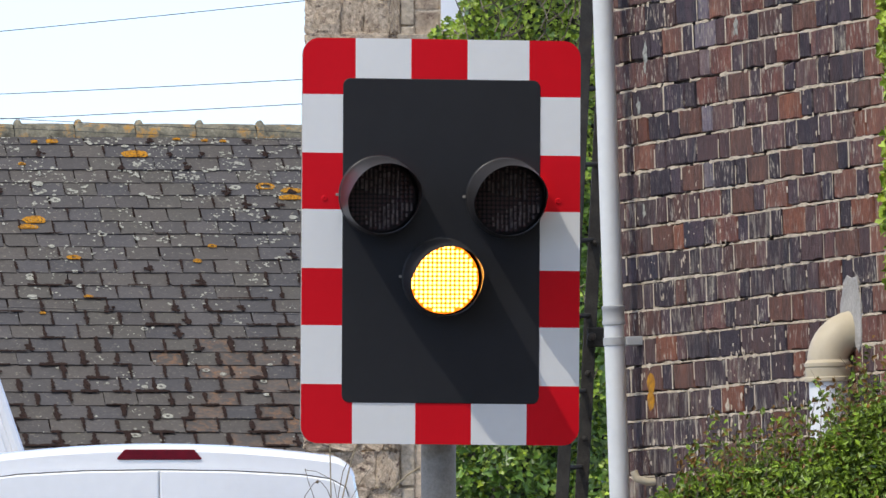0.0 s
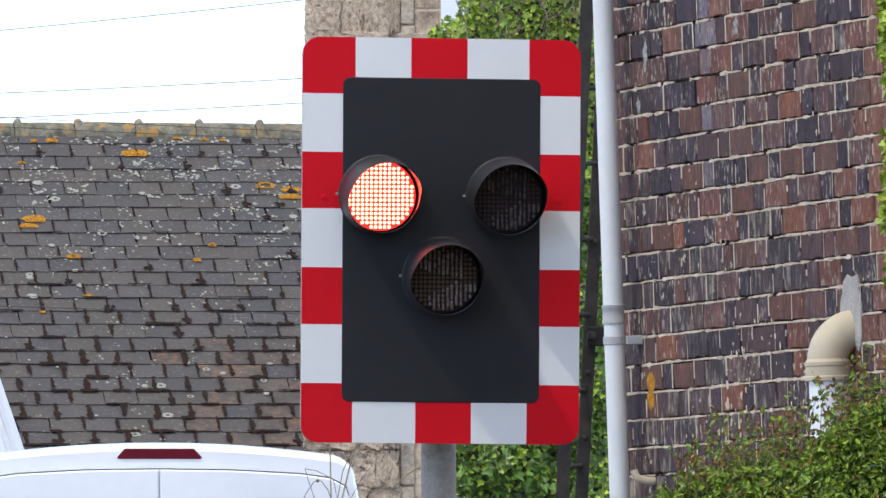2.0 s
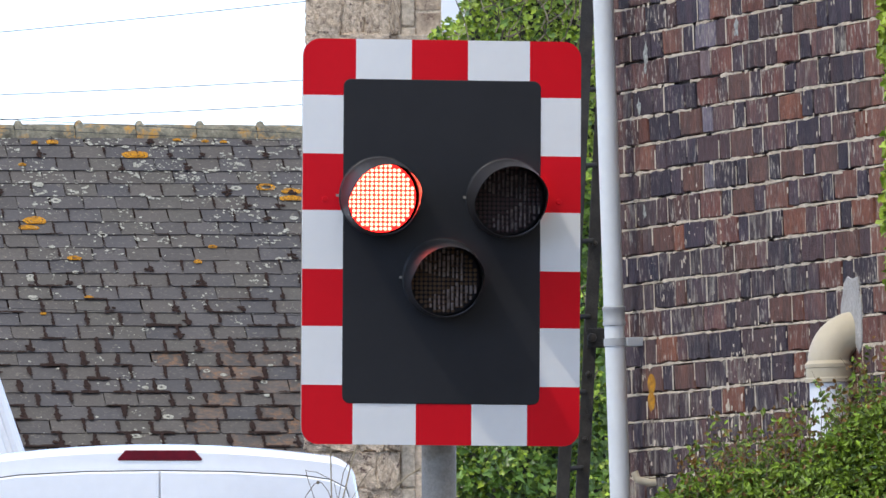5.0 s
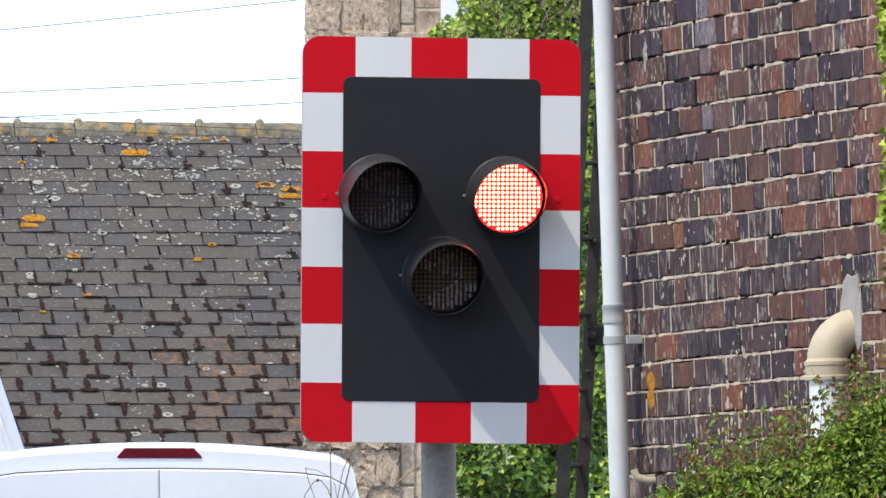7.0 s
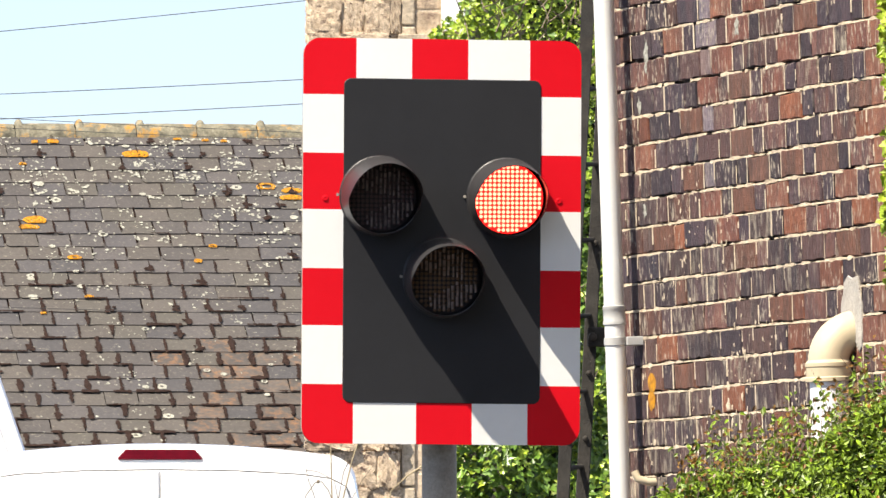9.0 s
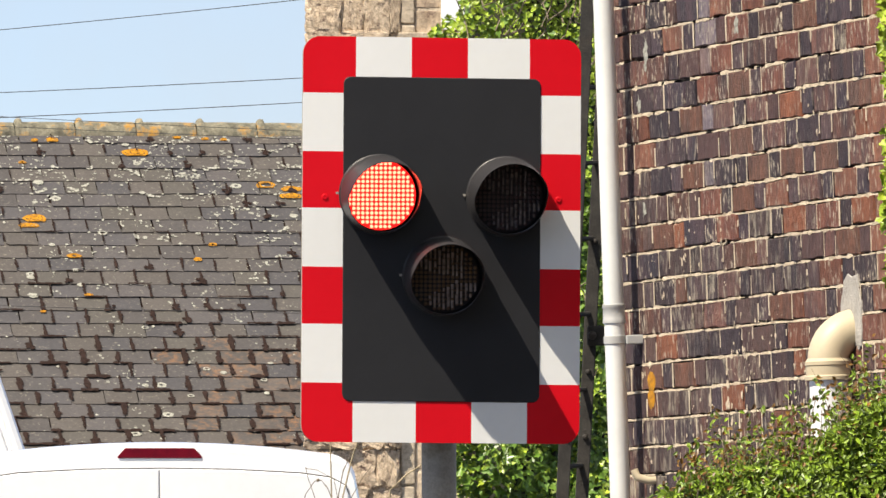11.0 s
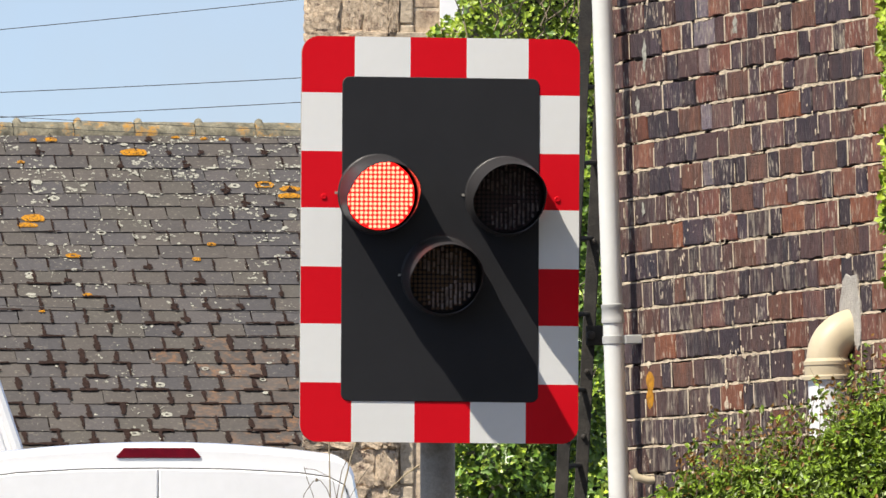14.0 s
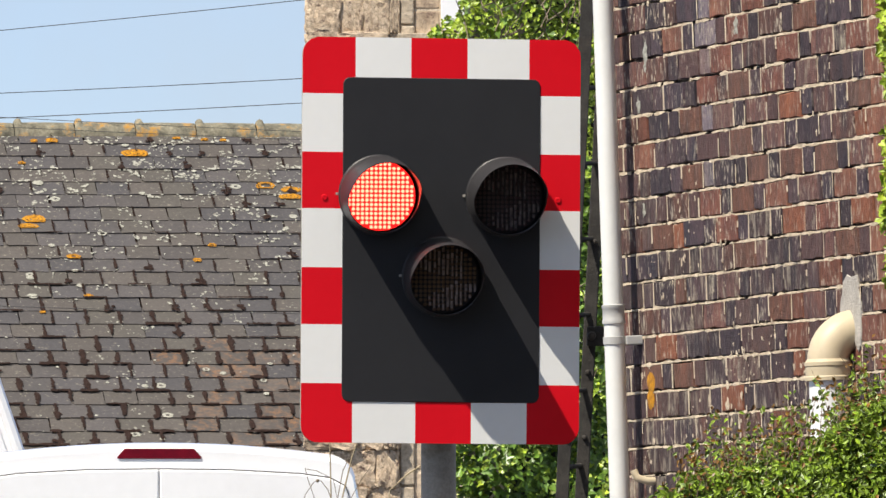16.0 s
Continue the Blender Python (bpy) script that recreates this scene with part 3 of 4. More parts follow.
            w.matrix_basis = pose(s * 0.83, y, 0.34, 0, 0, 90)
    return v


van(pose(-1.163, 51.0, 0, 0, 0, 1.4), "white high-roofed panel van parked with its rear doors shut")


def lorry(m):
    """A white cab with a steep screen, of which the upper front edge shows."""
    v = empty("lorry", m, "white lorry cab with a steep raked front edge", "lorry")
    side = [(-2.2, 0.6), (0.25, 0.6), (0.3, 1.6), (0.02, 2.73), (-0.12, 3.14), (-0.34, 3.62), (-0.6, 3.75), (-2.2, 3.75)]
    part("cab", prism(side, 0.0, 2.2, 0.05), VANWHITE, v, "white painted cab", True)
    part("side_panel", prism([(-2.1, 1.0), (0.2, 1.0), (0.22, 1.6), (-0.06, 2.73), (-0.2, 3.14), (-0.4, 3.55), (-2.1, 3.55)], -0.012, 0.003, 0.004), VANWHITE, v, "white side panel")
    part("pillar", tubed([(0.26, 0.0, 1.6), (-0.005, 0.0, 2.73), (-0.145, 0.0, 3.14), (-0.35, 0, 3.6)], 0.03), VANWHITE, v, "white front pillar")
    for x in (-1.9, -0.3):
        w = part("wheel", lathe([(0.0, -0.12), (0.42, -0.12), (0.45, -0.08), (0.45, 0.08), (0.42, 0.12), (0.0, 0.12)], 28), RUBBER, v, "black tyre", True)
        w.location = (x, 0.13, 0.45)
    part("chassis", boxed(-2.2, 0.2, 0.3, 1.9, 0.4, 0.65, bevel=0.02), RUBBER, v)


lorry(pose(-2.045, 60.0, 0, 0, 0, 3))


# ---- the slate roofed house ----
PITCH = 31.5
house = empty("slate_house", pose(-0.025, 96.333, -0.008, 0, -0.2, 8.5), "low stone house with a lichen-spotted grey slate roof", "house")
RIDGE_Z = 6.016
rng = random.Random(5)


def blob(verts, faces, place, r, h, sides=8, squash=0.6, ragged=1.0):
    """A flat irregular patch lying in the x, y plane of its parent."""
    n0 = len(verts)
    a0 = rng.random() * 6.28
    verts.append((place[0], place[1], place[2] + h))
    for k in range(sides):
        a = a0 + 2 * math.pi * k / sides
        q = r * (1 + ragged * rng.uniform(-0.5, 0.3) if sides < 20 else 1 + 0.22 * noise.noise(Vector((2.2 * math.cos(a), 2.2 * math.sin(a), place[0] * 9))))
        verts.append((place[0] + q * math.cos(a), place[1] + squash * q * math.sin(a), place[2]))
    for k in range(sides):
        faces.append((n0, n0 + 1 + k, n0 + 1 + (k + 1) % sides))


def slate_mesh(seed, w=0.243, long=0.27, mat=SLATE):
    r = random.Random(seed)
    bm = bmesh.new()
    t = 0.007
    low = [(-w / 2, -long + r.uniform(-0.006, 0.006)), (-w / 6, -long + r.uniform(-0.004, 0.004)), (w / 5, -long + r.uniform(-0.004, 0.004)), (w / 2, -long + r.uniform(-0.006, 0.006))]
    if seed % 3 == 0:
        low[0] = (-w / 2 + 0.02, -long)
        low.insert(0, (-w / 2, -long + 0.025))
    pts = low + [(w / 2, 0), (-w / 2, 0)]
    a = [bm.verts.new((x, y, t)) for x, y in pts]
    b = [bm.verts.new((x, y, 0)) for x, y in pts]
    bm.faces.new(a)
    for i in range(len(a)):
        j = (i + 1) % len(a)
        bm.faces.new((a[j], a[i], b[i], b[j]))
    bm.faces.new(b[::-1])
    bmesh.ops.recalc_face_normals(bm, faces=bm.faces[:])
    me = bpy.data.meshes.new("slate")
    bm.to_mesh(me)
    bm.free()
    me.materials.append(mat)
    return me


def slate_house():
    roof = part("roof", boxed(-9, 2.6, -6.6, 0, -0.12, -0.004), MOSS, house, "grey slate roof with dark mossy joints")
    roof.matrix_basis = pose(0, 0, RIDGE_Z - 0.06, PITCH)
    back = part("back_slope", boxed(-9, 2.6, 0, 6.6, -0.12, 0.0), SLATE, house)
    back.matrix_basis = pose(0, 0, RIDGE_Z - 0.06, -PITCH)
    part("wall", boxed(-8.8, 2.4, -5.35, 5.35, 0, 2.72), STONE, house, "brown rubble stone wall")
    for x0, x1 in ((-8.8, -8.5), (2.1, 2.4)):
        part("gable", bmesh_gable(x0, x1), STONE, house, "brown stone gable")
    meshes = [slate_mesh(i) for i in range(9)]
    rusty = [slate_mesh(i, mat=SLATE_RUSTY) for i in range(9, 13)]
    verts, faces = [], []
    near, joints = 0, []
    for row in range(31):
        s = 0.02 + 0.2 * row
        shift = 0.125 * (row % 2) + rng.uniform(-0.025, 0.025)
        x = -8.95 + shift
        while x < 2.5:
            gap = rng.choice((0.0, 0.0, 0.002, 0.006))
            lift = 0.006 + rng.uniform(0, 0.004)
            if -3.62 < x + 0.126 * s < -0.95 and row < 26 and near < 300:
                ob = new("slate", rng.choice(meshes))
                ob.parent = roof
                ob.matrix_basis = pose(x, -s + 0.03, lift, -rng.uniform(1.8, 3.4), rng.uniform(-0.7, 0.7), rng.uniform(-1.2, 1.2))
                near += 1
                joints.append((x + 0.124, s))
                if x > -2.9 and row > 15 and rng.random() < 0.14 + 0.035 * (row - 15) + 0.7 * (x + 2.5):
                    ob.data = rng.choice(rusty)
            else:
                n0 = len(verts)
                y0, y1 = -s + 0.03, -s - 0.24
                verts += [(x - 0.122, y0, lift), (x + 0.122, y0, lift), (x + 0.122, y1, lift + 0.012), (x - 0.122, y1, lift + 0.012), (x - 0.122, y1, lift + 0.003), (x + 0.122, y1, lift + 0.003)]
                faces += [(n0, n0 + 1, n0 + 2, n0 + 3)[::-1], (n0 + 3, n0 + 2, n0 + 5, n0 + 4)[::-1]]
            x += 0.25 + gap
    tagged(joined("slates", verts, faces, SLATE, roof), kind="stuff")
    # pale lichen flecks in crowds, thickest near the ridge and towards the signal
    verts, faces = [], []
    for k in range(5200):
        x, s = rng.uniform(-3.75, -0.85), 0.16 + 5.2 * rng.random() ** 1.5
        x -= 0.126 * s
        crowd = 0.6 * noise.noise(Vector((x * 1.6, s * 2.2, 3.0))) + 0.8 * noise.noise(Vector((x * 4.5, s * 5, 8.0)))
        if crowd < 0.08 + 0.07 * s - 0.16 * (x + 3.5) / 3 and rng.random() < 0.94:
            continue
        blob(verts, faces, (x, -s, 0.029), rng.choice((0.004, 0.005, 0.005, 0.006, 0.007, 0.009, 0.011, 0.014)), 0.001, 11, rng.uniform(0.8, 1.5))
    # crusty rings with a bare middle
    for k in range(40):
        x, s = rng.uniform(-3.6, -0.75), 0.25 + 5.0 * rng.random() ** 1.1
        x -= 0.126 * s
        crust_ring(verts, faces, x, s, rng.choice((0.016, 0.02, 0.026, 0.032)), rng.choice((0.0, 0.0, 0.35, 0.55)))
    # clumps that have run together
    for cx, cs, count, spread in ((-1.45, 0.37, 16, 0.06), (-1.88, 0.66, 10, 0.05), (-2.02, 0.76, 16, 0.07), (-1.70, 0.22, 8, 0.05), (-1.16, 0.31, 12, 0.06), (-1.32, 0.92, 9, 0.06), (-2.38, 1.09, 10, 0.05), (-2.90, 1.00, 14, 0.06), (-3.18, 1.02, 12, 0.06), (-3.36, 0.86, 8, 0.05), (-1.66, 0.57, 8, 0.05), (-1.16, 0.62, 9, 0.05), (-2.09, 1.12, 6, 0.05), (-1.51, 1.76, 9, 0.05), (-1.38, 1.63, 8, 0.05), (-2.37, 0.57, 7, 0.06), (-2.65, 0.26, 10, 0.06), (-2.78, 0.23, 8, 0.06), (-1.72, 1.32, 7, 0.05), (-1.53, 1.41, 8, 0.06), (-2.54, 1.72, 6, 0.05), (-2.28, 1.72, 6, 0.05), (-1.21, 1.28, 8, 0.05), (-1.88, 1.06, 7, 0.05), (-1.45, 2.02, 7, 0.05)):
        for k in range(count):
            blob(verts, faces, (cx + rng.gauss(0, spread), -cs + rng.gauss(0, 0.45 * spread), 0.0295), rng.uniform(0.008, 0.021), 0.001, 12, rng.uniform(0.6, 1.1), 0.8)
    tagged(joined("pale_lichen", verts, faces, LICHEN_W, roof), kind="stuff")
    # moss in the joints, thickest low down
    verts, faces = [], []
    for x, s in joints:
        grown = min(1.0, max(0.42, (s - 0.3) / 3.0)) * rng.uniform(0.55, 1.2)
        if rng.random() < 0.5 + 0.1 * s:
            start, end = rng.uniform(0.0, 0.3), rng.choice((0.8, 1.0, 1.05))
            bulge = rng.random()
            for q in range(14):
                d = start + (end - start) * q / 13
                wide = 0.85 + 0.5 * math.exp(-((d - bulge) / 0.25) ** 2)
                blob(verts, faces, (x + rng.gauss(0, 0.003), -s - 0.035 - 0.2 * d, 0.036), rng.uniform(0.6, 1.25) * 0.0175 * grown * wide, 0.002, 10, rng.uniform(0.8, 1.3), 0.5)
        if rng.random() < 0.16:
            for q in range(7):
                blob(verts, faces, (x + rng.gauss(0, 0.014), -s - 0.2 + rng.gauss(0, 0.02), 0.036), rng.uniform(0.012, 0.024), 0.003, 10, rng.uniform(0.7, 1.2), 0.4)
        if rng.random() < 0.02 + 0.13 * s:
            x0, ln = x + rng.uniform(-0.14, 0.02), rng.uniform(0.05, 0.24)
            thick = rng.uniform(0.011, 0.021) * grown
            for q in range(int(ln / 0.012) + 2):
                swell = rng.uniform(0.75, 1.25)
                blob(verts, faces, (x0 + 0.012 * q, -s - 0.243 + rng.gauss(0, 0.002), 0.036), thick * swell * rng.uniform(0.85, 1.3), 0.002, 10, rng.uniform(0.7, 1.2), 0.3)
    tagged(joined("moss", verts, faces, MOSS, roof), kind="stuff")
    # orange lichen in crusts of rings, cut off by the slates' lower edges
    for x, s, r, hole, flat in ((-2.41, 0.42, 0.105, 0.00, 0.62), (-3.29, 1.46, 0.092, 0.00, 0.70), (-3.35, 1.57, 0.080, 0.00, 0.50), (-1.26, 0.99, 0.080, 0.00, 0.55), (-1.28, 1.10, 0.090, 0.00, 0.50), (-1.45, 0.93, 0.075, 0.55, 0.75), (-3.05, 2.04, 0.055, 0.30, 0.70), (-3.00, 2.64, 0.036, 0.00, 0.70), (-3.37, 2.89, 0.025, 0.00, 0.90), (-2.11, 2.09, 0.035, 0.00, 0.90), (-1.97, 1.86, 0.036, 0.30, 0.80), (-3.17, 0.23, 0.030, 0.00, 1.00), (-3.03, 0.22, 0.048, 0.00, 0.80), (-2.06, 0.18, 0.035, 0.00, 0.60), (-1.84, 0.20, 0.030, 0.00, 0.70), (-1.70, 0.21, 0.028, 0.00, 0.80), (-3.30, 0.58, 0.030, 0.30, 0.80)):
        verts, faces = [], []
        turn, side = rng.random() * 9, 40
        for q in range(side):
            a = 2 * math.pi * q / side
            d = 1 + 0.16 * noise.noise(Vector((1.5 * math.cos(a), 1.5 * math.sin(a), turn))) + 0.12 * noise.noise(Vector((5 * math.cos(a), 5 * math.sin(a), turn)))
            for e, h in ((1.0, 0.0), (0.9, 0.004), (0.76, 0.002), (0.67, 0.002), (0.55, 0.005), (0.4, 0.002), (0.3, 0.002), (0.2, 0.004), (0.0, 0.004)):
                e = max(e, hole) * (d if e > 0.5 else 1)
                verts.append((x + r * e * math.cos(a), -s + max(-0.75 * r * flat, r * flat * e * math.sin(a)), 0.031 + h))
        for q in range(side):
            p, w = 9 * q, 9 * ((q + 1) % side)
            bare = noise.noise(Vector((q * 0.31, turn, 5))) > -0.12
            faces += [(p + k, w + k, w + k + 1, p + k + 1) for k in range(8) if not (bare and k in (2, 5))]
        joined("orange_lichen", verts, faces, LICHEN_O, roof)
    # ridge tiles
    x = -8.96
    tile = None
    while x < 2.5:
        if tile is None:
            bm = bmesh.new()
            rings = []
            for xx, r in ((0.0, 0.112), (0.006, 0.135), (0.016, 0.150), (0.034, 0.156), (0.052, 0.150), (0.062, 0.132), (0.068, 0.124), (0.25, 0.126), (0.462, 0.122), (0.466, 0.1)):
                rings.append([bm.verts.new((xx, (0.124 + (r - 0.124) * math.sin(radians(a)) ** 4) * 1.05 * math.cos(radians(a)), (0.124 + (r - 0.124) * math.sin(radians(a)) ** 4) * math.sin(radians(a)) - 0.05)) for a in range(0, 181, 12)])
            for a, b in zip(rings, rings[1:]):
                for k in range(len(a) - 1):
                    bm.faces.new((a[k], b[k], b[k + 1], a[k + 1]))
            bmesh.ops.recalc_face_normals(bm, faces=bm.faces[:])
            tile = part("ridge_tile", bm, RIDGE, house, "", True)
            ob = tile
        else:
            ob = new("ridge_tile", tile.data)
            ob.parent = house
        ob.matrix_basis = pose(x, 0, RIDGE_Z - 0.075 + rng.uniform(-0.006, 0.006), rng.uniform(-2, 2), rng.uniform(-0.5, 0.5), 0)
        x += 0.471


def crust_ring(verts, faces, x, s, r, hole):
    n0, turn = len(verts), rng.random() * 6
    for q in range(18):
        a = 2 * math.pi * q / 18
        d = 1 + 0.25 * noise.noise(Vector((1.6 * math.cos(a), 1.6 * math.sin(a), turn)))
        for e, h in ((d, 0.0), (d * (1 + hole) * 0.55, 0.003), (d * hole, 0.002)):
            verts.append((x + 1.35 * r * e * math.cos(a), -s + 1.1 * r * e * math.sin(a), 0.0295 + 0.5 * h))
    for q in range(18):
        p, w = n0 + 3 * q, n0 + 3 * ((q + 1) % 18)
        faces += [(p, w, w + 1, p + 1), (p + 1, w + 1, w + 2, p + 2)]


def bmesh_gable(x0, x1):
    bm = bmesh.new()
    a = [bm.verts.new((x0, y, z)) for y, z in ((-5.35, 2.72), (5.35, 2.72), (0, 5.78))]
    b = [bm.verts.new((x1, y, z)) for y, z in ((-5.35, 2.72), (5.35, 2.72), (0, 5.78))]
    bm.faces.new(a)
    bm.faces.new(b[::-1])
    for i in range(3):
        bm.faces.new((a[i], a[(i + 1) % 3], b[(i + 1) % 3], b[i]))
    bmesh.ops.recalc_face_normals(bm, faces=bm.faces[:])
    return bm


slate_house()

# ---- the rubble stone house behind the signal ----
cottage = empty("stone_cottage", pose(0, 82.0, 0), "tall house wall of brown rubble stone with pale dressed jambs", "house")


def rock_mesh(seed):
    bm = bmesh.new()
    bmesh.ops.create_cube(bm, size=1)
    bmesh.ops.subdivide_edges(bm, edges=bm.edges[:], cuts=6, use_grid_fill=True)
    for v in bm.verts:
        q = v.co.copy()
        round_off = 0.5 / max(0.5, (abs(q.x) ** 11 + abs(q.y) ** 11 + abs(q.z) ** 11) ** (1 / 11))
        v.co = q * round_off + 0.07 * noise.noise_vector(q * 1.9 + Vector((seed * 7.1, 0, 0))) + 0.06 * noise.noise_vector(q * 5 + Vector((0, seed * 3.3, 0))) + 0.05 * noise.noise_vector(q * 13)
    me = bpy.data.meshes.new("stone")
    bm.to_mesh(me)
    bm.free()
    me.materials.append(STONE)
    return me


def stone_cottage():
    wall = part("wall", boxed(-0.89, 2.6, -0.045, 6.0, 0, 7.6), MORTAR, cottage, "rubble wall with pale mortar")
    part("roof", prism([(-1.0, 7.6), (2.8, 7.6), (0.9, 9.3)], -0.1, 6.1), SLATE, cottage, "slate roof")
    rocks = [rock_mesh(i) for i in range(8)]
    z = 2.15
    while z < 6.6:
        h = rng.uniform(0.13, 0.27)
        x = -0.905
        while x < -0.3:
            w = min(rng.uniform(0.12, 0.34), -0.285 - x)
            if w < 0.05:
                break
            ob = new("stone", rng.choice(rocks))
            ob.parent = wall
            ob.matrix_basis = Matrix.LocRotScale((x + w / 2, -0.01, z + h / 2), Euler((rng.uniform(-0.06, 0.06), rng.uniform(-0.05, 0.05), rng.uniform(-0.08, 0.08))), (w + 0.004, rng.uniform(0.10, 0.17) if z > 5 else rng.uniform(0.12, 0.3), h + 0.01))
            x += w
        z += h
    # dressed jamb stones at the opening
    z = 2.1
    while z < 6.5:
        h = rng.uniform(0.3, 0.55)
        ob = part("jamb_stone", boxed(-0.28, -0.2 + rng.uniform(0, 0.02), -0.07, 0.1, z, z + h - 0.012, bevel=0.01), DRESSED, wall)
        ob = part("jamb_stone", boxed(-0.195, -0.02, -0.05, 0.1, z + 0.1, z + h + 0.088, bevel=0.012), STONE, wall)
        z += h
    w = part("window", boxed(-0.015, 0.14, -0.09, 0.02, 5.95, 7.0, bevel=0.006), VANWHITE, cottage, "white window frame")
    part("sill", boxed(-0.3, 0.16, -0.12, 0.02, 5.89, 5.93, bevel=0.008), DRESSED, cottage, "pale stone sill")


stone_cottage()


# ---- leaves ----
def leaves(name, mat, spots, size, shape, parent, up=0.35, face=(0, -1, 0)):
    """Many small folded leaves at spots, turned roughly towards face and up."""
    verts, quads = [], []
    face, tip = Vector(face), len(shape) // 2
    for p in spots:
        nrm = (face + Vector((rng.gauss(0, 0.55), rng.gauss(0, 0.55), rng.gauss(up, 0.5)))).normalized()
        a = nrm.orthogonal().normalized()
        a = Matrix.Rotation(rng.uniform(0, 6.28), 3, nrm) @ a
        b = nrm.cross(a)
        k = size * rng.uniform(0.6, 1.25)
        n0 = len(verts)
        for u, v, w in shape:
            q = p + k * (u * a + v * b + w * nrm)
            verts.append(q[:])
        quads += [tuple(n0 + q for q in range(tip + 1)), (n0,) + tuple(n0 + q for q in range(tip, len(shape)))]
    return tagged(joined(name, verts, quads, mat, parent), kind="stuff")


IVY_SHAPE = [(-0.3, 0, 0), (-0.42, 0.26, 0.06), (-0.12, 0.42, 0.12), (0.08, 0.2, 0.05), (0.6, 0, -0.1), (0.08, -0.2, 0.05), (-0.12, -0.42, 0.12), (-0.42, -0.26, 0.06)]

HALF = [(-0.3, 0.12, 0.05), (-0.12, 0.27, 0.11), (0.06, 0.21, 0.08), (0.2, 0.25, 0.08), (0.38, 0.1, -0.02)]
HEDGE_SHAPE = [(-0.5, 0, 0)] + HALF + [(0.6, 0, -0.14)] + [(x, -y, z) for x, y, z in HALF[::-1]]


def ivy():
    plant = empty("ivy", pose(0, 0, 0), "dense green glossy ivy climbing a stone wall", "ivy")
    spots = []
    for k in range(20000):
        x, z = rng.uniform(-0.08, 1.02), rng.uniform(1.6, 6.6)
        left = 0.03 + 0.06 * noise.noise(Vector((0.3, 0, z * 2.4)))
        if z > 5.35:
            left = -0.1 + min(0.2, max(0.0, z - 5.5) * 1.15) + 0.03 * noise.noise(Vector((0.1, 0, z * 4)))
        if x < left:
            continue
        bulge = 0.35 * noise.noise(Vector((x * 2.5, 0, z * 2.5))) + 0.1 * noise.noise(Vector((x * 9, 0, z * 9)))
        spots.append(Vector((x, 74.3 - bulge - 0.3 * rng.random(), z)))
    young = [q for q in spots if q.z > 4.6 and rng.random() < 0.85 or rng.random() < 0.4]
    chosen = {id(q) for q in young}
    leaves("foliage", LEAF_IVY, young, 0.042, IVY_SHAPE, plant)
    leaves("mature_foliage", LEAF_OLD, [q for q in spots if id(q) not in chosen], 0.062, IVY_SHAPE, plant)
    # dark sheet added behind the leaves as painted shade
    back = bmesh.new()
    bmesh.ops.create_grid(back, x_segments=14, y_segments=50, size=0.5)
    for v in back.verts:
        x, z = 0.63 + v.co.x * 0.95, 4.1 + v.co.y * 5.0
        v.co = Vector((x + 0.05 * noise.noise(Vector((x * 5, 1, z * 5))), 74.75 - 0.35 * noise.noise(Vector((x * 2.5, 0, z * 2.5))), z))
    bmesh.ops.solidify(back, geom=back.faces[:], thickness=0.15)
    part("stem_mass", back, SHADE, plant, "dark backing painted as the shade behind the leaves")
    bm = bmesh.new()
    for k in range(95):
        x, z = rng.uniform(0.1, 0.9), rng.uniform(2.4, 6.2)
        a = rng.uniform(0.4, 2.7)
        ln = rng.uniform(0.12, 0.4)
        if k >= 22:
            x, z, ln = rng.uniform(0.2, 1.0), rng.uniform(5.1, 5.75), ln * 0.7
        tube(bm, [(x, 73.7, z), (x + ln * 0.5 * math.cos(a) + 0.02, 73.8, z + ln * 0.5 * math.sin(a)), (x + ln * math.cos(a), 73.72, z + ln * math.sin(a))], 0.004, 4)
    tagged(part("stem_growth", bm, TWIG, plant, "pale bare stems"), kind="stuff")
    tube_bm = tubed([(0.5, 74.7, 0), (0.52, 74.7, 1.0), (0.5, 74.65, 2.0)], [0.05, 0.04, 0.03])
    part("trunk", tube_bm, TWIG, plant, "woody ivy stem")


ivy()

# ---- the brick wall: local x runs along it, -y is its face ----
WALL = pose(0.653, 33.724, 0, 2.0, 0, -75.32)
brick_house = empty("brick_building", WALL, "old building wall of weathered red and dark purple brick", "building")


def brick_mesh(w, seed, mat):
    """A worn brick: long edges broken into uneven steps, arrises rubbed off."""
    r = random.Random(seed)
    h, c = 0.0676, 0.0022
    bm = bmesh.new()
    j = lambda q: r.uniform(-q, q)
    n = 4 if w > 0.15 else 2
    top = [(-w / 2 + w * i / n + j(0.0015), h / 2 + j(0.0028)) for i in range(n + 1)]
    low = [(-w / 2 + w * i / n + j(0.0015), -h / 2 + j(0.0028)) for i in range(n, -1, -1)]
    cor = low[::-1] + top[::-1]
    cx = lambda x: x - math.copysign(c * r.uniform(0.6, 2.2), x) if abs(x) > 0.4 * w else x
    rings = [[bm.verts.new((x, 0.02, z)) for x, z in cor], [bm.verts.new((x, -0.0052 + j(0.001), z)) for x, z in cor],
             [bm.verts.new((cx(x), -0.0085 + j(0.0012), z - math.copysign(c * r.uniform(0.6, 1.7), z))) for x, z in cor]]
    m = len(cor)
    for a, b in zip(rings, rings[1:]):
        for k in range(m):
            bm.faces.new((a[k], a[(k + 1) % m], b[(k + 1) % m], b[k]))
    f = rings[2]
    for i in range(n):
        bm.faces.new((f[i], f[i + 1], f[m - 2 - i], f[m - 1 - i]))
    bmesh.ops.recalc_face_normals(bm, faces=bm.faces[:])
    me = bpy.data.meshes.new("brick")
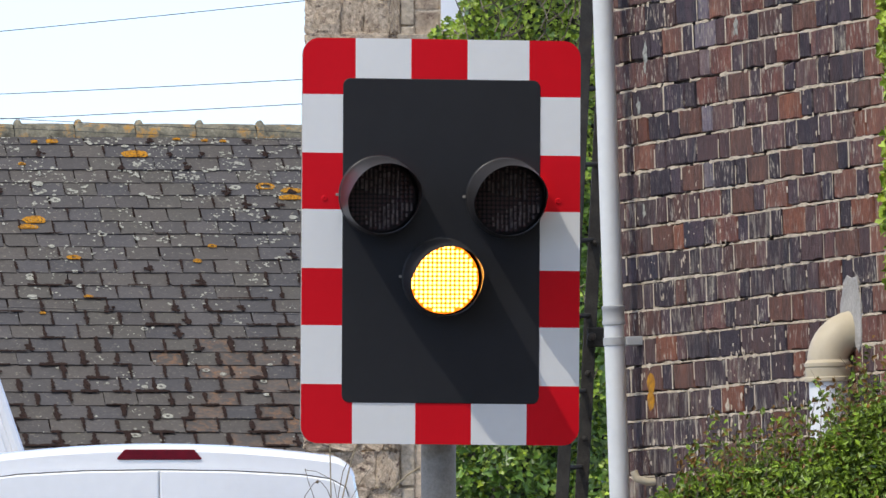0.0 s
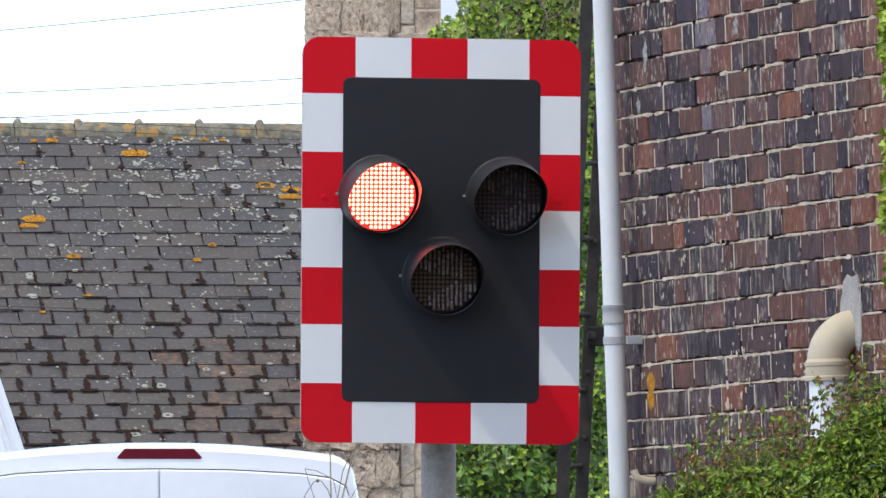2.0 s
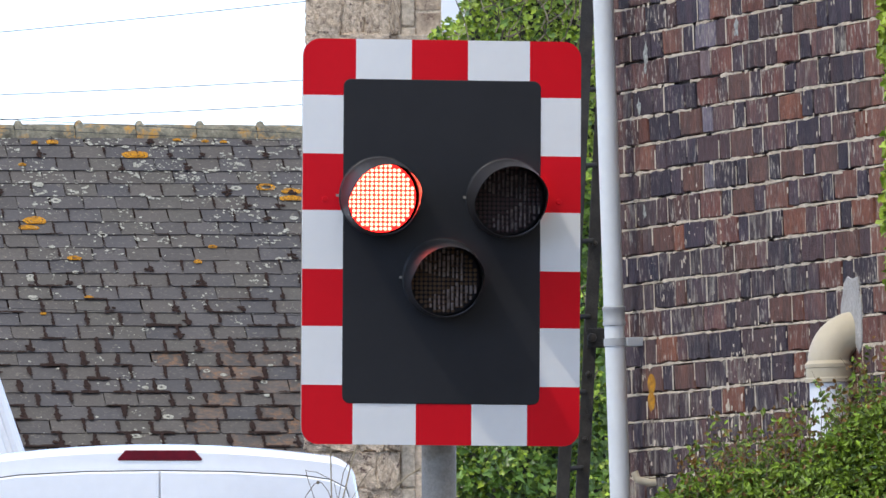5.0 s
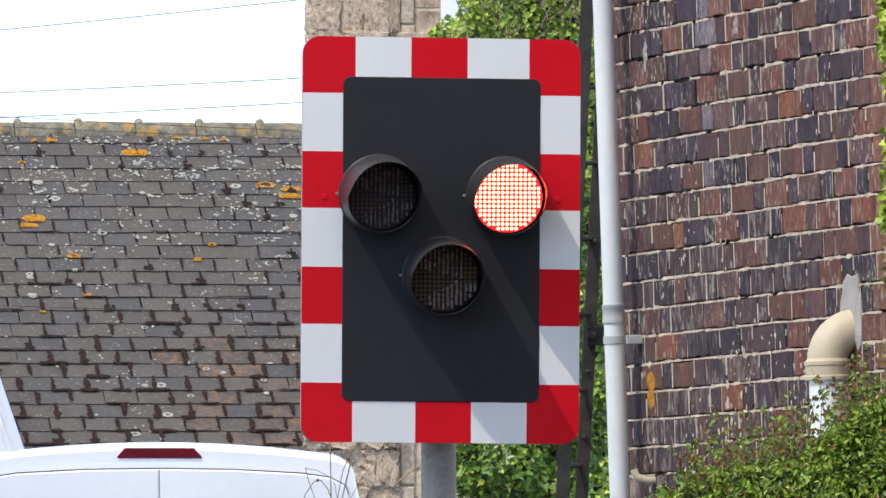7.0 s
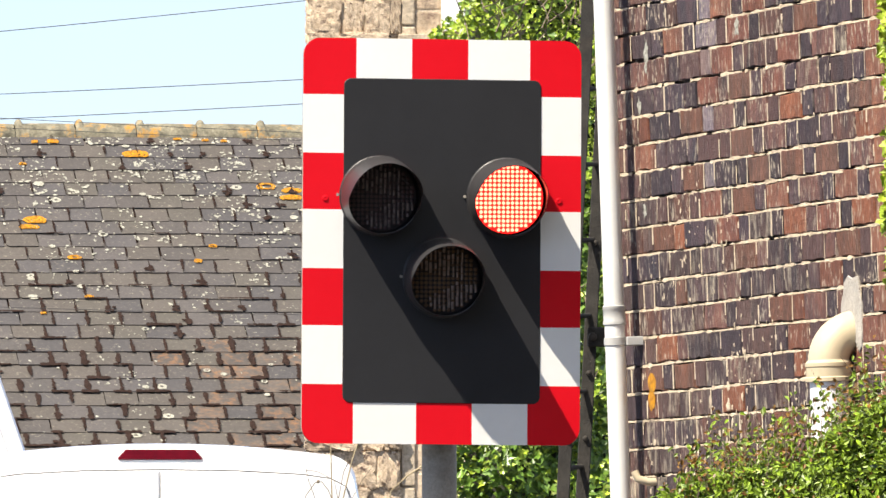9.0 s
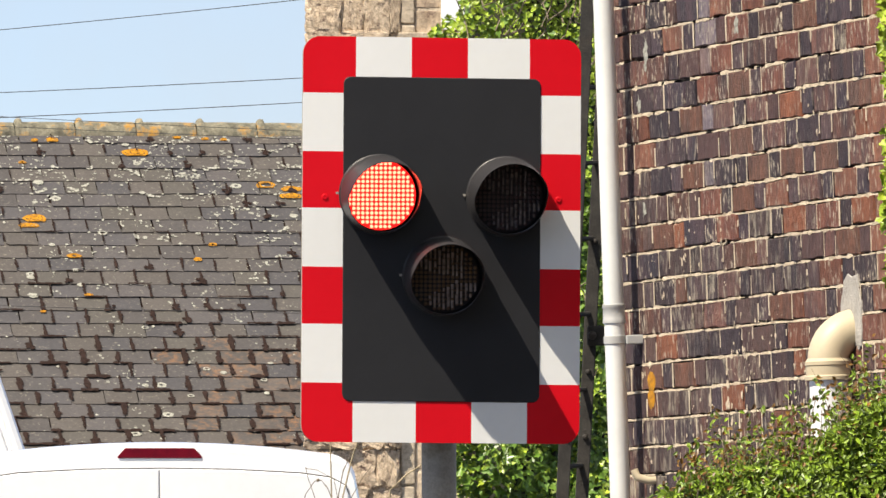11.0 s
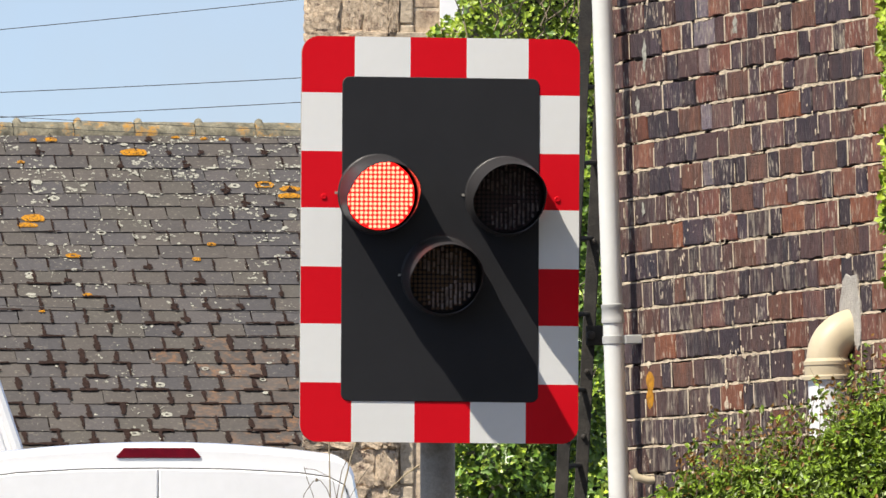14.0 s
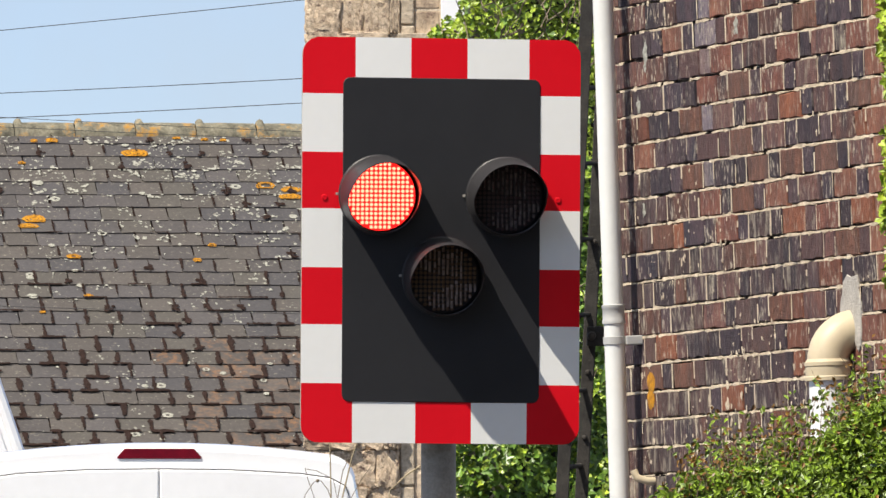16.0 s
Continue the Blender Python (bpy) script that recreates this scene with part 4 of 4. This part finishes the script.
    bm.to_mesh(me)
    bm.free()
    me.materials.append(mat)
    return me


def brick_wall():
    # the core shows in the gaps, its dark colour painting their shade
    wall = part("wall", boxed(-0.43, 7.0, 0.006, 0.33, -0.02, 5.2), SHADED_MORTAR, brick_house, "brick wall with pale lime joints")
    part("side_wall", boxed(-0.43, -0.1, 0.334, 5.0, -0.02, 5.2), MORTAR, brick_house)
    LONG, SHORT = 0.2, 0.0954
    st, hd = [brick_mesh(LONG, i, BRICK) for i in range(8)], [brick_mesh(SHORT, 40 + i, BRICK_DARK) for i in range(8)]
    odd = [brick_mesh(LONG, 80 + i, BRICK_DARK) for i in range(3)], [brick_mesh(SHORT, 90 + i, BRICK) for i in range(3)]
    limed = [brick_mesh(LONG, 140, BRICK_LIMED)], [brick_mesh(SHORT, 150 + i, BRICK_LIMED) for i in range(3)]
    worn = [brick_mesh(LONG, 110 + i, BRICK_WORN) for i in range(5)], [brick_mesh(SHORT, 120 + i, BRICK_WORN) for i in range(4)]
    verts, faces = [], []
    mv, mf = [], []
    for row in range(68):
        z = 0.027 + 0.0375 + 0.075 * row
        x = -0.7260 if row % 2 else -0.5725
        which = 0
        while x < 6.9:
            w = LONG if which % 2 == 0 else SHORT
            which += 1
            x0, x1 = max(x, -0.43), x + w
            if x1 < -0.4:
                x += w + 0.01
                continue
            if x1 < 2.4 and 1.9 < z < 3.6 and rng.random() < 0.88 - 0.35 * (z > 2.9 and x < 0.6):
                n0, y = len(mv), -0.0085 + rng.uniform(-0.0012, 0.0012)
                wide = rng.choice((0.0025, 0.004, 0.005, 0.0065))
                foot, head = rng.choice((-1, -1, -1, -0.4, 0.0)), rng.choice((1, 1, 1, 0.5))
                mv += [(x1 + 0.005 + d * wide + rng.uniform(-0.0015, 0.0015), y, z + e * 0.0335) for d, e in ((-1, foot), (1, foot), (1, head), (-1, head))]
                mf.append((n0, n0 + 1, n0 + 2, n0 + 3))
            x += w + 0.01
            if x1 - x0 < 0.03:
                continue
            cx = (x0 + x1) / 2
            if x1 < 2.25 and 2.05 < z < 3.5:
                kin = (st, hd) if rng.random() < 0.45 + 0.4 * min(1.0, max(0.0, cx)) else odd
                if rng.random() < 0.5 * min(1.0, max(0.0, (2.95 - z) / 0.3)) * min(1.0, max(0.0, 1.9 - cx)) + 0.08:
                    kin = worn
                if 0.53 < cx < 0.71 and z > 2.88 and (w == SHORT or rng.random() < 0.3):
                    kin = limed
                ob = new("brick", rng.choice(kin[0] if w == LONG else kin[1]))
                ob.parent = wall
                ob.matrix_basis = Matrix.LocRotScale((cx + rng.uniform(-0.002, 0.002), rng.uniform(-0.001, 0.001), z + rng.uniform(-0.0015, 0.0015) + 0.004 * noise.noise(Vector((cx * 1.5, row, 0)))), Euler((rng.uniform(-0.02, 0.02), rng.uniform(-0.004, 0.004), rng.uniform(-0.006, 0.006))), ((x1 - x0) / w, 1, 1))
            else:
                n0 = len(verts)
                verts += [(a, b, c) for b in (0.01, -0.008) for a, c in ((x0, z - 0.0325), (x1, z - 0.0325), (x1, z + 0.0325), (x0, z + 0.0325))]
                faces += [(n0 + 4, n0 + 5, n0 + 6, n0 + 7)] + [(n0 + k, n0 + (k + 1) % 4, n0 + 4 + (k + 1) % 4, n0 + 4 + k) for k in range(4)]
    tagged(joined("bricks", verts, faces, BRICK, wall), kind="stuff")
    tagged(joined("upright_mortar", mv, mf, MORTAR, wall), kind="stuff")
    # bed mortar, crumbled and uneven, gone in places
    verts, faces = [], []
    for row in range(24, 48):
        z = 0.027 + 0.075 * row
        x, last = -0.43, None
        while x < 2.5:
            n = noise.noise(Vector((x * 7, row * 3.7, 0))) + 0.55 * noise.noise(Vector((x * 31, row * 5.1, 2)))
            m = noise.noise(Vector((x * 24, row * 2.3, 7))) + 0.5 * noise.noise(Vector((x * 60, row, 9)))
            fall = 0.004 * noise.noise(Vector((x * 1.5, row, 0)))
            worn = 0.55 * min(1.0, max(0.0, (z - 2.85) / 0.35)) * max(0.0, 1 - max(0.0, x) / 1.3)
            if n > -0.55 + worn:
                low, high = z + fall - 0.0045 - 0.0065 * max(0.0, m), z + fall + 0.0012 + 0.0085 * min(1.0, max(-0.5, n * 0.6 + 0.5 * m))
                y = -0.0078 - 0.0028 * max(-0.6, m)
                q = len(verts)
                verts += [(x, -0.004, low), (x, y, low + 0.001), (x, y + 0.001, high), (x, 0.006, high + 0.0008)]
                if last is not None:
                    faces += [(last + k, q + k, q + k + 1, last + k + 1) for k in range(3)]
                last = q
            else:
                last = None
            x += 0.011
    tagged(joined("bed_mortar", verts, faces, MORTAR, wall), kind="stuff")
    for x, z, r, tall in ((0.0, 2.376, 0.04, 0.72), (-0.006, 2.331, 0.036, 0.75)):
        verts, faces = [], []
        blob(verts, faces, (0, 0, 0), r, 0.003, 24, tall)
        patch = joined("lichen", verts, faces, LICHEN_O, wall)
        patch["label"] = "orange lichen patch"
        patch.matrix_basis = pose(x, -0.0095, z, 90)
    # old white splashes
    for x, z, r in ((0.055, 3.268, 0.028), (0.05, 3.23, 0.016), (-0.03, 3.132, 0.02), (0.949, 3.29, 0.022), (-0.01, 2.843, 0.02)):
        verts, faces = [], []
        blob(verts, faces, (0, 0, 0), r, 0.002, 15, 1.1)
        spot = joined("splash", verts, faces, LICHEN_W, wall)
        spot["label"] = "old white splash"
        spot.matrix_basis = pose(x, -0.0098, z, 90)
    # smears and crumbs of mortar left on the faces, thickest low down by the drain pipe
    flat, faces = [], []
    for k in range(1500):
        x, z = rng.uniform(-0.1, 2.2), rng.uniform(2.05, 3.48)
        low = min(1.0, max(0.0, (3.0 - z) / 0.7)) * min(1.0, max(0.0, 1.75 - x))
        patchy = noise.noise(Vector((x * 3.1, z * 3.1, 4))) + 0.5 * noise.noise(Vector((x * 11, z * 11, 6)))
        if patchy < 0.36 - 0.42 * low:
            continue
        blob(flat, faces, (x, z, 0), rng.choice((0.002, 0.003, 0.005, 0.007)) * (1 + 0.8 * low * rng.random()), 0.0008, 9, rng.uniform(0.6, 1.5), 1.0)
    tagged(joined("mortar_smear", [(x, -0.0104 - h, z) for x, z, h in flat], [f[::-1] for f in faces], MORTAR, wall), kind="stuff")
    # cement round the waste pipe
    bm = prism([(-0.055, 0.04), (-0.05, 0.075), (-0.029, 0.1), (-0.02, 0.128), (0.016, 0.146), (0.05, 0.138), (0.106, 0.142), (0.115, 0.1), (0.128, 0.067), (0.129, -0.006), (0.12, -0.04), (0.098, -0.055), (0.06, -0.018)], -0.0115, 0.0, 0.002)
    ob = part("cement_patch", bm, CEMENT, wall, "pale cement patch")
    ob.location = (1.88, -0.0005, 2.46)


brick_wall()

# ---- pipes on the wall ----
pipe = empty("drain_pipe", WALL, "white plastic drain pipe clipped to the brick wall", "pipe")
part("upper_pipe", tubed([(-0.104, -0.079, 2.57), (-0.104, -0.079, 5.2)], 0.0278, 28), PIPEWHITE, pipe, "", True)
part("lower_pipe", tubed([(-0.104, -0.079, 0), (-0.104, -0.079, 2.545)], 0.0278, 28), PIPEWHITE, pipe, "", True)
bm = lathe([(0.0278, 2.535), (0.0315, 2.536), (0.0315, 2.546), (0.0302, 2.548), (0.0302, 2.575), (0.0315, 2.577), (0.0315, 2.586), (0.0278, 2.588)], 32, "z")
part("coupling", bm, PIPEGREY, pipe, "grey pipe coupling", True).location = (-0.104, -0.079, 0.005)
bm = lathe([(0.0278, 2.484), (0.031, 2.485), (0.031, 2.505), (0.0278, 2.506)], 32, "z")
clip = part("clip", bm, PIPEGREY, pipe, "grey pipe clip", True)
clip.location = (-0.104, -0.079, 0)
part("clip_arm", boxed(-0.012, 0.03, 0.025, 0.073, 2.482, 2.507, bevel=0.003), PIPEGREY, clip)

waste = empty("waste_pipe", WALL, "cream plastic waste pipe elbow above a white pipe", "pipe")
bend = [(1.903, -0.072, 2.36)] + [(1.903, -0.072 + 0.08 * (1 - math.cos(radians(a))), 2.383 + 0.08 * math.sin(radians(a))) for a in range(0, 91, 9)] + [(1.903, 0.05, 2.463)]
part("elbow", tubed(bend, 0.053, 32), PIPECREAM, waste, "cream plastic elbow", True)
bm = lathe([(0.053, 2.335), (0.061, 2.336), (0.061, 2.345), (0.058, 2.348), (0.058, 2.372), (0.060, 2.374), (0.060, 2.383), (0.056, 2.387), (0.052, 2.392)], 36, "z")
part("socket", bm, PIPECREAM, waste, "cream pipe socket", True).location = (1.903, -0.072, 0)
part("lower_pipe", tubed([(1.903, -0.072, 0), (1.903, -0.072, 2.345)], 0.05, 32), PIPEBRIGHT, waste, "white lower pipe", True)
stub = empty("overflow_pipe", WALL, "short cream overflow pipe bent out of the wall", "pipe")
part("elbow", tubed([(0.0, 0.05, 2.11), (0.0, -0.03, 2.11), (-0.01, -0.055, 2.12), (-0.015, -0.062, 2.14)], 0.011, 12), PIPECREAM, stub, "", True)

# ---- iron ladder beside the signal ----
ladder = empty("iron_ladder", pose(0, 38.0, 0), "old dark iron ladder standing among the ivy", "ladder")
stile_x = lambda z, k: 0.254 + 0.0514 * z + 0.06 * k
for k in (0, 1):
    bm = bmesh.new()
    q = [bm.verts.new((stile_x(z, k) + d, y, z)) for z in (0, 4.3) for d, y in ((-0.02, -0.012 + 0.1 * k), (0.02, -0.012 + 0.1 * k), (0.02, 0.012 + 0.1 * k), (-0.02, 0.012 + 0.1 * k))]
    for i in range(4):
        bm.faces.new((q[i], q[(i + 1) % 4], q[4 + (i + 1) % 4], q[4 + i]))
    bm.faces.new(q[:4][::-1])
    bm.faces.new(q[4:])
    bmesh.ops.bevel(bm, geom=bm.edges[:], offset=0.002, segments=1, affect="EDGES")
    part("stile", bm, IRON, ladder, "flat iron stile")
    for z in (2.0, 2.32, 2.52, 2.92):
        part("bolt", lathe([(0.0, -0.024), (0.007, -0.022), (0.009, -0.012)], 8), IRON, ladder).location = (stile_x(z, k), 0.1 * k, z)
for z in [3.386 - 0.2318 * k for k in range(-3, 14)]:
    part("rung", tubed([(stile_x(z, 0), 0, z), (stile_x(z, 1), 0.1, z + 0.008)], 0.0075, 8), IRON, ladder, "round iron rung")
part("bracket", boxed(0.44, 0.505, 0.06, 0.085, 2.60, 2.66, bevel=0.004), IRON, ladder, "iron bracket")
part("bolt", lathe([(0.0, -0.045), (0.012, -0.042), (0.014, -0.03), (0.014, -0.02)], 10), IRON, ladder).location = (0.455, 0.08, 2.63)


# ---- hedge ----
def hedge():
    plant = empty("hedge", pose(0, 0, 0), "leafy green hedge with bronze young shoots before the brick wall", "hedge")

    def top(x):
        xs = [0.36, 0.445, 0.5, 0.586, 0.727, 0.868, 0.915, 0.95, 1.037, 1.105, 1.4, 2.2]
        zs = [1.78, 1.88, 1.985, 2.035, 2.09, 2.09, 2.125, 2.165, 2.235, 2.25, 2.35, 2.4]
        return float(np.interp(x, xs, zs)) + 0.03 * noise.noise(Vector((x * 9, 0, 0))) + 0.015 * noise.noise(Vector((x * 31, 4, 0)))

    spots, young = [], []
    for k in range(60000):
        x = rng.uniform(0.42, 1.35)
        y = 30.95 - 0.35 * (rng.random()) + 0.02 * rng.gauss(0, 1)
        down = abs(rng.gauss(0, 0.14)) if rng.random() < 0.6 else rng.uniform(0, 0.6)
        z = top(x) - down + 0.03 * noise.noise(Vector((x * 14, y * 14, down * 14)))
        y -= 0.25 * min(1, down * 3) * (0.6 + noise.noise(Vector((x * 6, 2, z * 6))))
        (young if rng.random() < (0.06 if down < 0.1 else 0.025) else spots).append(Vector((x, y, z)))
    # shoots standing out of the top
    bm = bmesh.new()
    for k in range(280):
        x, y = rng.uniform(0.5, 1.3), 30.9 - 0.3 * rng.random()
        z, ln, lean = top(x) - 0.05, rng.choice((0.05, 0.07, 0.09, 0.11, 0.13, 0.17, 0.2)) * min(1.0, 0.3 + 4 * (x - 0.5)), rng.uniform(-0.5, 0.5)
        pts = [(x + lean * ln * q * q, y, z + ln * q) for q in (0, 0.4, 0.75, 1)]
        tube(bm, pts, [0.0016, 0.0014, 0.001, 0.0006], 4)
        for q in range(15):
            c = rng.uniform(0.1, 1)
            (young if rng.random() < 0.4 else spots).append(Vector((x + lean * ln * c * c + rng.gauss(0, 0.007), y + rng.gauss(0, 0.007), z + ln * c)))
    tagged(part("twig_growth", bm, TWIG, plant, "thin twigs"), kind="stuff")
    leaves("foliage", LEAF_HEDGE, spots, 0.0168, HEDGE_SHAPE, plant, up=0.5)
    leaves("young_foliage", LEAF_BRONZE, young, 0.0155, HEDGE_SHAPE, plant, up=0.5)
    # dark filler whose colour stands in for the shade inside the hedge
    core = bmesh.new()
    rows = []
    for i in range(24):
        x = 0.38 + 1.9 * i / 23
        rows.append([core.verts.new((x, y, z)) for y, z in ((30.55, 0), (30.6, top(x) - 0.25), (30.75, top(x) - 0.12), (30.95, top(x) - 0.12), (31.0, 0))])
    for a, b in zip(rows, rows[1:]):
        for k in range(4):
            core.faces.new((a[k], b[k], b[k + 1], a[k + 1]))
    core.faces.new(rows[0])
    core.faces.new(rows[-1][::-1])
    part("hedge_core", core, SHADE, plant, "dark filler painted as the shade inside the hedge")


hedge()


def climber():
    plant = empty("climbing_plant", pose(0, 0, 0), "bright green climbing plant on the brick wall", "climber")
    s = 0.001425
    spots = []
    for z0, z1, left in ((3.12, 3.28, 1548), (3.02, 3.12, 1558), (2.83, 2.95, 1556), (2.69, 2.83, 1552), (2.55, 2.7, 1562), (3.28, 3.5, 1560)):
        for k in range(130):
            x = (left - 784 + abs(rng.gauss(0, 14)) + 2) * s
            spots.append(Vector((x + 0.02 * rng.random(), 31.25 - 0.1 * rng.random(), rng.uniform(z0, z1))))
    leaves("foliage", LEAF_IVY, spots, 0.028, IVY_SHAPE, plant)
    part("stem", tubed([(1.16, 31.2, 0), (1.15, 31.22, 1.5), (1.16, 31.22, 2.6), (1.14, 31.2, 3.5)], 0.006), TWIG, plant)


climber()


# ---- dry stalks by the signal's foot ----
def stalks():
    plant = empty("dry_weeds", pose(0, 0, 0), "thin dry grey weed stalks standing beside the signal post", "weeds")
    s, y = 0.001682, 37.0
    at = lambda u, v: ((u - 784) * s, y, 1.5 + (1250 - v) * s)
    for pts, r in (([(585, 1600), (585, 1000), (586, 882), (584, 790), (583, 770)], 0.0022), ([(620, 1600), (600, 1000), (606, 882), (622, 815), (632, 785)], 0.0024), ([(600, 1600), (596, 1000), (598, 882), (607, 835), (624, 800)], 0.0014),
                   ([(500, 1600), (525, 960), (540, 878), (556, 855), (568, 853), (580, 868), (588, 890)], 0.0013), ([(565, 1600), (566, 960), (556, 882), (545, 850), (540, 830)], 0.0011), ([(640, 1500), (690, 870), (720, 842), (745, 826)], 0.0026),
                   ([(590, 1500), (600, 900), (590, 850), (560, 835), (540, 832)], 0.001), ([(615, 1500), (612, 900), (640, 850), (655, 830)], 0.001)):
        part("stalk", tubed([at(*p) for p in pts], r, 6), TWIG if r < 0.002 else STRAW, plant, "", True)
    bm = bmesh.new()
    bmesh.ops.create_icosphere(bm, subdivisions=1, radius=0.006, matrix=Matrix.Translation(at(562, 853)))
    part("seed_head", bm, TWIG, plant)


stalks()

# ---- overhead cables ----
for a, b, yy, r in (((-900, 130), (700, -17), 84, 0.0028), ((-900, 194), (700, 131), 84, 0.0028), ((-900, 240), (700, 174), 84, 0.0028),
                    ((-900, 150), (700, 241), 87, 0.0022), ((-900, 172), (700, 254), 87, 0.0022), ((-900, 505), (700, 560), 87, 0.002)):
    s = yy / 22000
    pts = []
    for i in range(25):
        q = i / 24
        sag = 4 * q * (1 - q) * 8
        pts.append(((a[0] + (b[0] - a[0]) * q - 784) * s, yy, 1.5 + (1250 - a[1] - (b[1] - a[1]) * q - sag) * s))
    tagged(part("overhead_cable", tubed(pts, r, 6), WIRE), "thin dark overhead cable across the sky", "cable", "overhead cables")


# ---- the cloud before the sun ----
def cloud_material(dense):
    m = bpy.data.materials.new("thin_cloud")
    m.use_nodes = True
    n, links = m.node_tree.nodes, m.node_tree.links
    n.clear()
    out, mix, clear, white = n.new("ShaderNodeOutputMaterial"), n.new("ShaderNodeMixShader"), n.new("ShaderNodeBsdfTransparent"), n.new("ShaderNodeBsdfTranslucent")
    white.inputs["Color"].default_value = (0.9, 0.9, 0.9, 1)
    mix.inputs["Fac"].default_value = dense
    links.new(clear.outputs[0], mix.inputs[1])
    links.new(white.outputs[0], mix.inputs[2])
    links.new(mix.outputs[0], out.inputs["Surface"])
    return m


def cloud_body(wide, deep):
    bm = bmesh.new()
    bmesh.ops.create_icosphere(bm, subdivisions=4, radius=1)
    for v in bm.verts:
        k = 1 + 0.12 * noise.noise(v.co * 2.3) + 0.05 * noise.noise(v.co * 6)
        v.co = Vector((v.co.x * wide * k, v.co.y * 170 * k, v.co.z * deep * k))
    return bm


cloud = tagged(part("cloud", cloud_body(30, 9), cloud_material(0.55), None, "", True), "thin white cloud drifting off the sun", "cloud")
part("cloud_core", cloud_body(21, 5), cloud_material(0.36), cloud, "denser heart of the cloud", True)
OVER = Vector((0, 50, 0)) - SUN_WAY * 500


def motions():
    """The lights change over, the barrier comes down, the cloud drifts by."""
    lit, dark = -0.052, -0.03
    start, period = 1.09, 0.745
    f = 1 / 30

    def switch(which, spans):
        rows = []
        state = spans[0][0] <= 0
        rows.append((0, lit if state else dark))
        for on, off in spans:
            if on > 0:
                rows += [(on - f, dark), (on, lit)]
            if off < 16.001:
                rows += [(off - f, lit), (off, dark)]
        if rows[-1][0] < 16 - f:
            rows.append((16, rows[-1][1]))
        walk(LEDS[which], [(t, pose(0, y, 0)) for t, y in rows])

    tick = lambda q: round(q * 30) / 30
    left, right = [], []
    for n in range(21):
        a, b, c = start + n * period, start + (n + 0.5) * period, start + (n + 1) * period
        late = f if n == 16 else 0
        left.append((tick(a) + late, tick(b)))
        if b < 16:
            right.append((tick(b), tick(c) + (f if n in (15, 17) else 0)))
    switch("left", left)
    switch("right", right)
    switch("amber", [(0, 1.0667)])
    walk(barrier, [(t, pose(*HUB, 0, -a, 0)) for t, a in ARM])
    for ob, at in RODS:
        walk(ob, [(t, pose(*at, 0, a, 0)) for t, a in ARM])
    for ob in BOTTOM_RAIL:
        walk(ob, [(t, pose(-ROD * math.sin(radians(a)), -0.01, -DROP - ROD * math.cos(radians(a)))) for t, a in ARM])
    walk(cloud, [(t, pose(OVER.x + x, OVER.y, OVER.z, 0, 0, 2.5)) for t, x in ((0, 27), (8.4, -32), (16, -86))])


motions()
